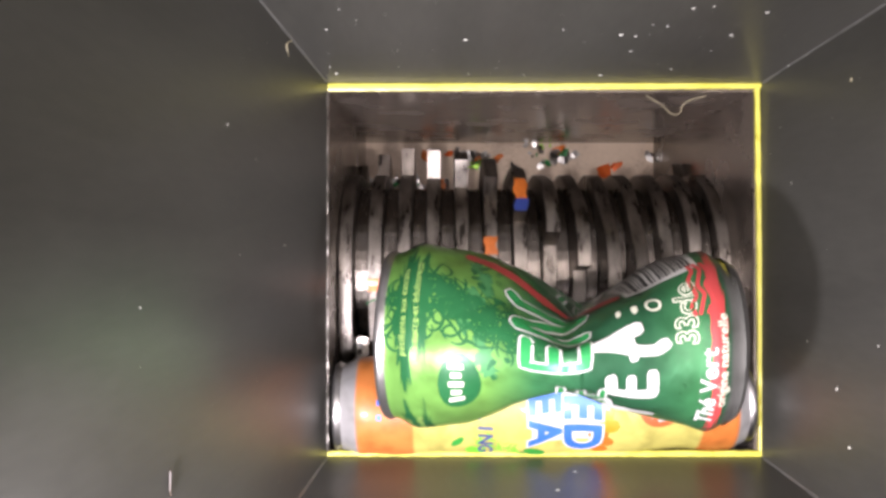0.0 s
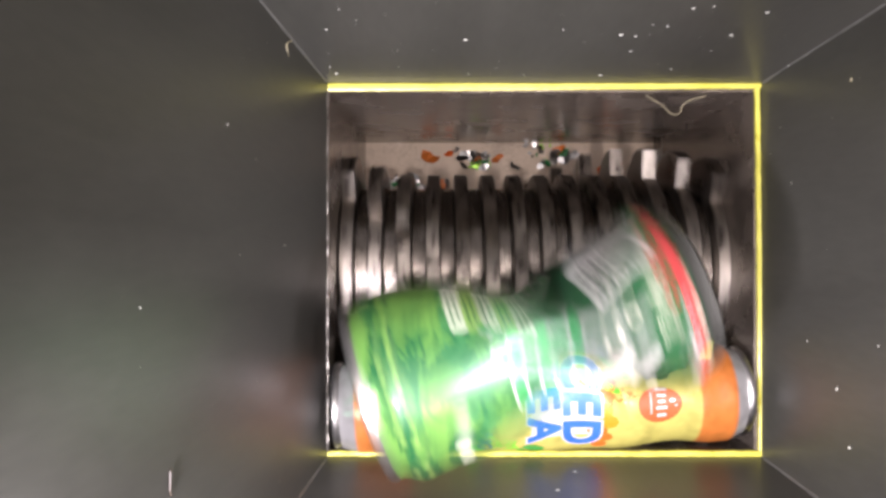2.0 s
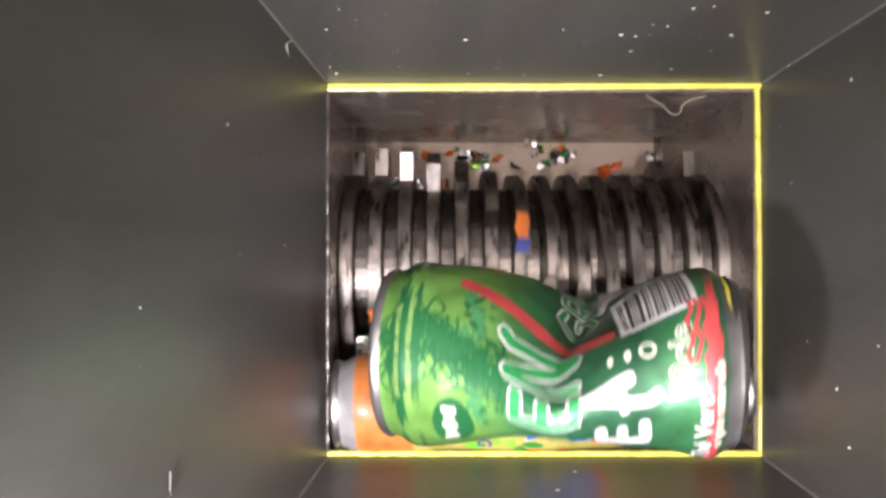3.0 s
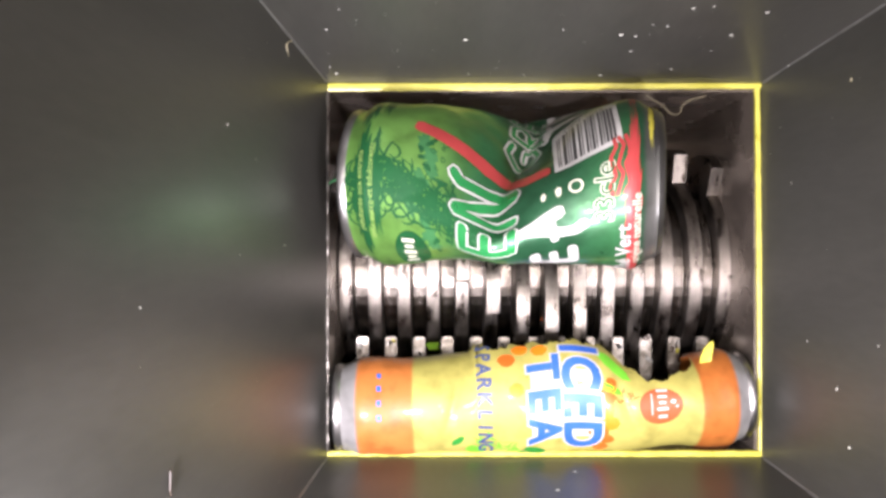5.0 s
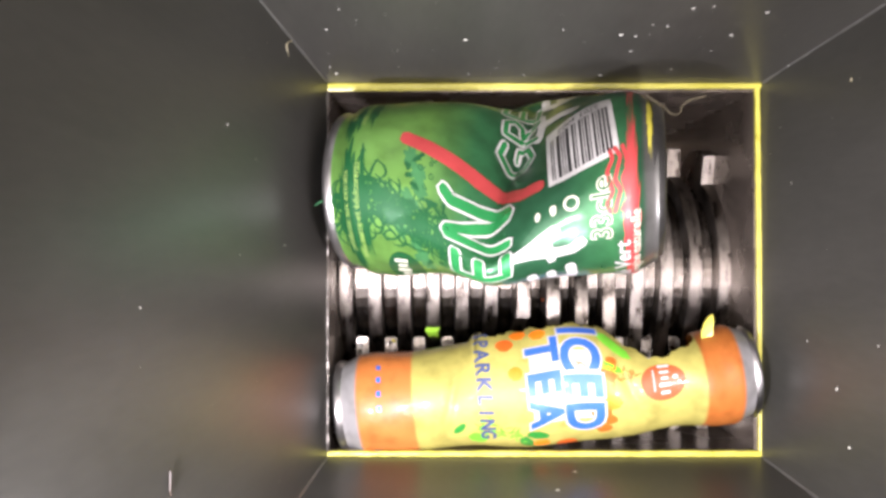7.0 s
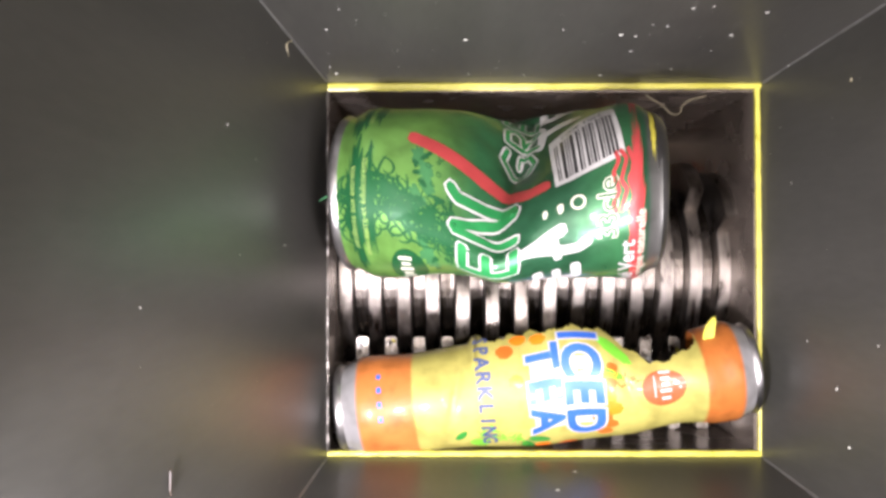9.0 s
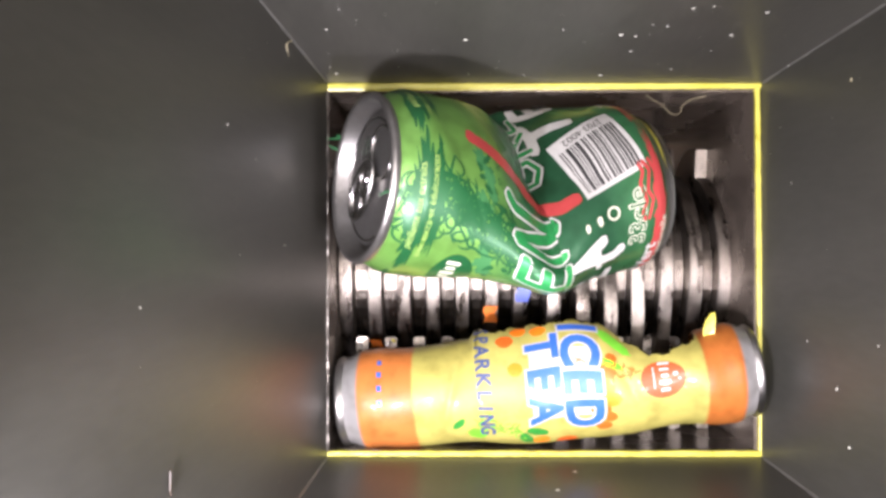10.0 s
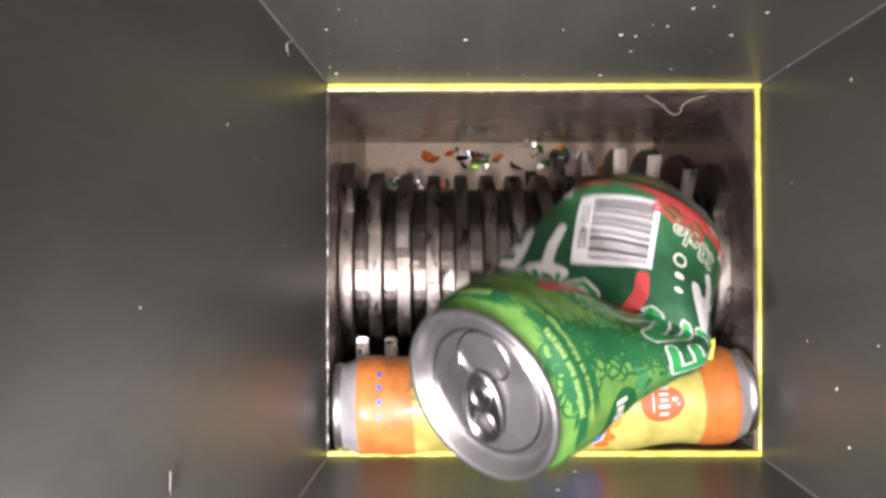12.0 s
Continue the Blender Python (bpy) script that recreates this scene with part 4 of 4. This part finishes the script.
# seconds, x, y, z in millimetres, roll about the can's own axis, tilt of its lid, yaw in degrees
GREEN_ROWS = [
    (0, 33.6, -25.2, 37, 31, -7.3, -0.3),
    (0.4, 30.3, -27.8, 39.1, 27.8, -8.4, -1.7),
    (0.5, 29, -29.6, 39.7, 22.6, -8.7, 0.9),
    (0.6, 28.2, -34.5, 39.7, 19.6, -8.7, 3.9),
    (0.7, 30.4, -36.6, 41.7, 18.6, -8.7, 10.9),
    (0.8, 33.6, -30.2, 41.7, 28.6, -8.7, 12.9),
    (0.85, 31.1, -14.7, 15.4, 73.8, 2.2, -3.6),
    (0.9, 25.5, 0.9, 36.4, 123.8, -13.8, -14.6),
    (1, 23.6, 2.5, 31.4, 126.8, -17.8, -12.6),
    (1.1, 29.5, 5, -1.6, 146.4, -3, -21.6),
    (1.2, 29.5, -1.1, 4.1, 147.2, -2.1, -16.6),
    (1.3, 28.5, -8.2, 14.1, 139.3, -4.3, -6.4),
    (1.4, 32, -13.5, 24.5, 152.2, -8.6, -6),
    (1.5, 38.6, -20.6, 33.9, 201.3, -12.8, -4.3),
    (1.6, 37.9, -19.9, 34.4, 206.6, -10, -3.6),
    (1.7, 35.2, -26.6, 34.7, 191.8, -7.3, 1),
    (1.8, 31.8, -27.4, 37, 166.1, -4.5, 1.6),
    (1.9, 29.8, -29.9, 37.3, 198.3, -1.6, 8.3),
    (2, 25.4, -25.7, 39.5, 208.6, 1.1, 19),
    (2.05, 22.7, -10.5, 24.5, 255.1, 13.6, 16.4),
    (2.1, 19.5, 2, 36.5, 301.1, -2.4, 10.4),
    (2.2, 20, 1, 30.5, 311.1, -2.4, -4.6),
    (2.3, 28.6, 7.5, 1.4, 364.3, 2.9, -24.5),
    (2.4, 31.3, -1.1, 9.2, 361.4, -7.7, -19.2),
    (2.5, 32.2, -14.6, 21.1, 365.5, -18.4, -9),
    (2.6, 31.4, -18.7, 26.8, 385, -17, -8.4),
    (2.7, 38.4, -18.2, 30.6, 407.4, -15.9, -2.8),
    (2.8, 37.7, -17.3, 34.4, 411.9, -14.6, -2.1),
    (2.9, 37, -28.5, 38.2, 394.5, -13.3, -0.6),
    (3, 33.4, -30.2, 40, 378.8, -12.1, 0),
    (3.2, 34.7, -32.6, 40, 366.8, -12.1, 6),
    (3.3, 33.8, -27.5, 42, 388.8, -12.1, 12),
    (3.35, 28.4, -14.4, 24.5, 435, -8, -0.8),
    (3.4, 23.3, -2.4, 30.5, 478, -24, -8.8),
    (3.5, 22.9, -1.8, 25.5, 488, -24, -13.8),
    (3.6, 28.1, 3.6, 1.5, 518, -7, -25.4),
    (3.7, 28.5, -3.9, 4.5, 523, -6, -18.9),
    (3.8, 27.7, -14.9, 12.6, 530, -5.1, -7.4),
    (3.9, 29.8, -18.6, 21.5, 540, -8.3, -6.9),
    (4, 36.9, -20.1, 29.3, 556, -11.6, -3.3),
    (4.1, 36.4, -19.6, 31.2, 570, -9, -2.6),
    (4.25, 32.7, -28.9, 33.5, 550, -5.1, -0.5),
    (4.4, 30, -32.1, 35.8, 540, -1.1, 3.6),
    (4.5, 25.1, -27.9, 38.6, 544, 1.5, 10.3),
    (4.55, 25.4, -15.4, 44.1, 625.7, -12.2, 11),
    (4.6, 22, -5.7, 43.1, 662.7, -18.2, 5),
    (4.7, 19.2, -0.1, 35.1, 675.7, -20.2, -3),
    (4.8, 18.4, 2.5, 24.1, 690.7, -12.2, -4),
    (4.9, 21, 20.1, 13.1, 720.7, -12.2, -1),
    (5, 21.1, 20.6, 12.1, 720.7, -12.2, -1),
    (5.5, 20.7, 20.6, 12.1, 720.7, -12.2, -1),
    (6, 20.7, 20.9, 12.1, 719.7, -12.2, -1),
    (6.5, 19.7, 20.3, 17.9, 715.6, -12.9, 0),
    (7, 18.5, 19.1, 22.7, 711.3, -13.6, 0.7),
    (7.2, 18.6, 19, 22.4, 712.3, -13.2, 0.7),
    (8, 19.1, 18.5, 20.4, 716.1, -11.6, 0.3),
    (8.8, 19.6, 18, 18.3, 717.9, -10.1, -0.1),
    (9, 19.2, 17.6, 19.1, 716.2, -9.6, -0.1),
    (9.3, 19.3, 17.8, 20.6, 713.5, -9, -0.2),
    (9.4, 18.5, 16, 22.5, 709.6, -8.9, -0.3),
    (9.5, 18.1, 13.2, 24.3, 703.6, -7.8, -0.4),
    (9.6, 18.1, 11.4, 20.7, 685.8, -1.7, 6.4),
    (9.7, 19.1, 11.9, 19.5, 688.7, 8.4, 7.4),
    (9.8, 19.2, 12.7, 17.3, 697.5, 15.6, 8.4),
    (9.9, 20.3, 14.1, 16.3, 703.5, 15.6, 7.4),
    (10, 20.4, 16, 15.3, 707.5, 15.6, 6.4),
    (10.4, 20.7, 16.5, 15.3, 707.5, 15.6, 6.4),
    (10.5, 20.9, 16.6, 15.5, 707.7, 15.1, 6.6),
    (10.8, 20.4, 15.2, 16.1, 705.9, 13.4, 8),
    (11, 20.2, 6.4, 19.4, 696, 8.1, 9.5),
    (11.1, 22.3, 5.3, 21.4, 698, 8.1, 9.5),
    (11.2, 22.9, 1, 25.4, 705, 8.1, 15.5),
    (11.3, 39.1, -13.2, 28.5, 696, 12.3, 60.3),
    (11.4, 32.5, -14.5, 24.5, 696, 15.3, 61.3),
    (11.5, 33.7, -15, 24.5, 696, 15.3, 61.3),
    (11.6, 34.6, -15, 24.5, 696, 15.3, 61.3),
    (11.7, 36.1, -16.8, 22.9, 700.9, 16.9, 59.6),
    (11.8, 40.3, -18.8, 25.1, 703.5, 19.4, 55.8),
    (11.93, 40.9, -20.2, 23.6, 705.8, 24.8, 52.2),
    (12, 42.1, -23.2, 23.7, 710.9, 26.6, 51.2),
]
TEA_ROWS = [
    (0, 33.2, -53.3, -9, 0, 0, 1),
    (1, 33.2, -52.5, -9, 0, 0, 1.5),
    (1.5, 33.2, -52.9, -9, -4, 0, 1.5),
    (2.5, 32.4, -50.0, -9, -4, 0, 3),
    (3.2, 32.8, -51.5, -9, 0, 0, 2),
    (5, 33.2, -52.7, -9, 0, 0, 1.8),
    (5.5, 33.2, -52.7, -9, 0, 0, 1.8),
    (6, 33.1, -52.1, -8, 0, 0, 2),
    (6.5, 33.3, -48.8, -7, 4, -3, 4.6),
    (7.2, 34.1, -47.8, -7, 5, -3, 5.4),
    (8.8, 34.1, -48.2, -7, -8, -3, 6.2),
    (9, 34.1, -47.8, -7, -4, -3, 6.4),
    (9.5, 34.3, -47.1, -7, 5, -5, 5.4),
    (10.5, 34.3, -46.7, -7, 6, -5, 5.2),
    (11.2, 34.1, -48.2, -7, 4, -3, 4.8),
    (12, 33.4, -51.9, -8, 0, 0, 2),
]


# seconds and degrees by which the can's upper half folds up at the waist, as the cutters pull at it
BENDS = [(0, 0), (9.4, 0), (9.5, 0.5), (9.6, 5), (9.7, 9), (9.8, 12), (10, 14.8), (10.8, 14.8), (11, 20.7), (11.2, 21.7), (11.3, 27.6), (11.4, 30.6), (11.7, 30.6), (12, 25.8)]


def motions():
    hinge = Matrix.Translation(can_upper.location.copy())
    walk(can_upper, [(t, hinge @ Matrix.Rotation(radians(a), 4, W_DIR)) for t, a in BENDS])
    walk(can_green, [(t, pose(x * MM, y * MM, z * MM, -roll, tilt, yaw)) for t, x, y, z, roll, tilt, yaw in GREEN_ROWS])
    walk(can_tea, [(t, pose(x * MM, y * MM, z * MM, -roll, tilt, yaw)) for t, x, y, z, roll, tilt, yaw in TEA_ROWS])
    walk(shaft, [(t, pose(0, SHAFT_Y * MM, AXIS_Z * MM, a)) for t, a in TURNS])


motions()
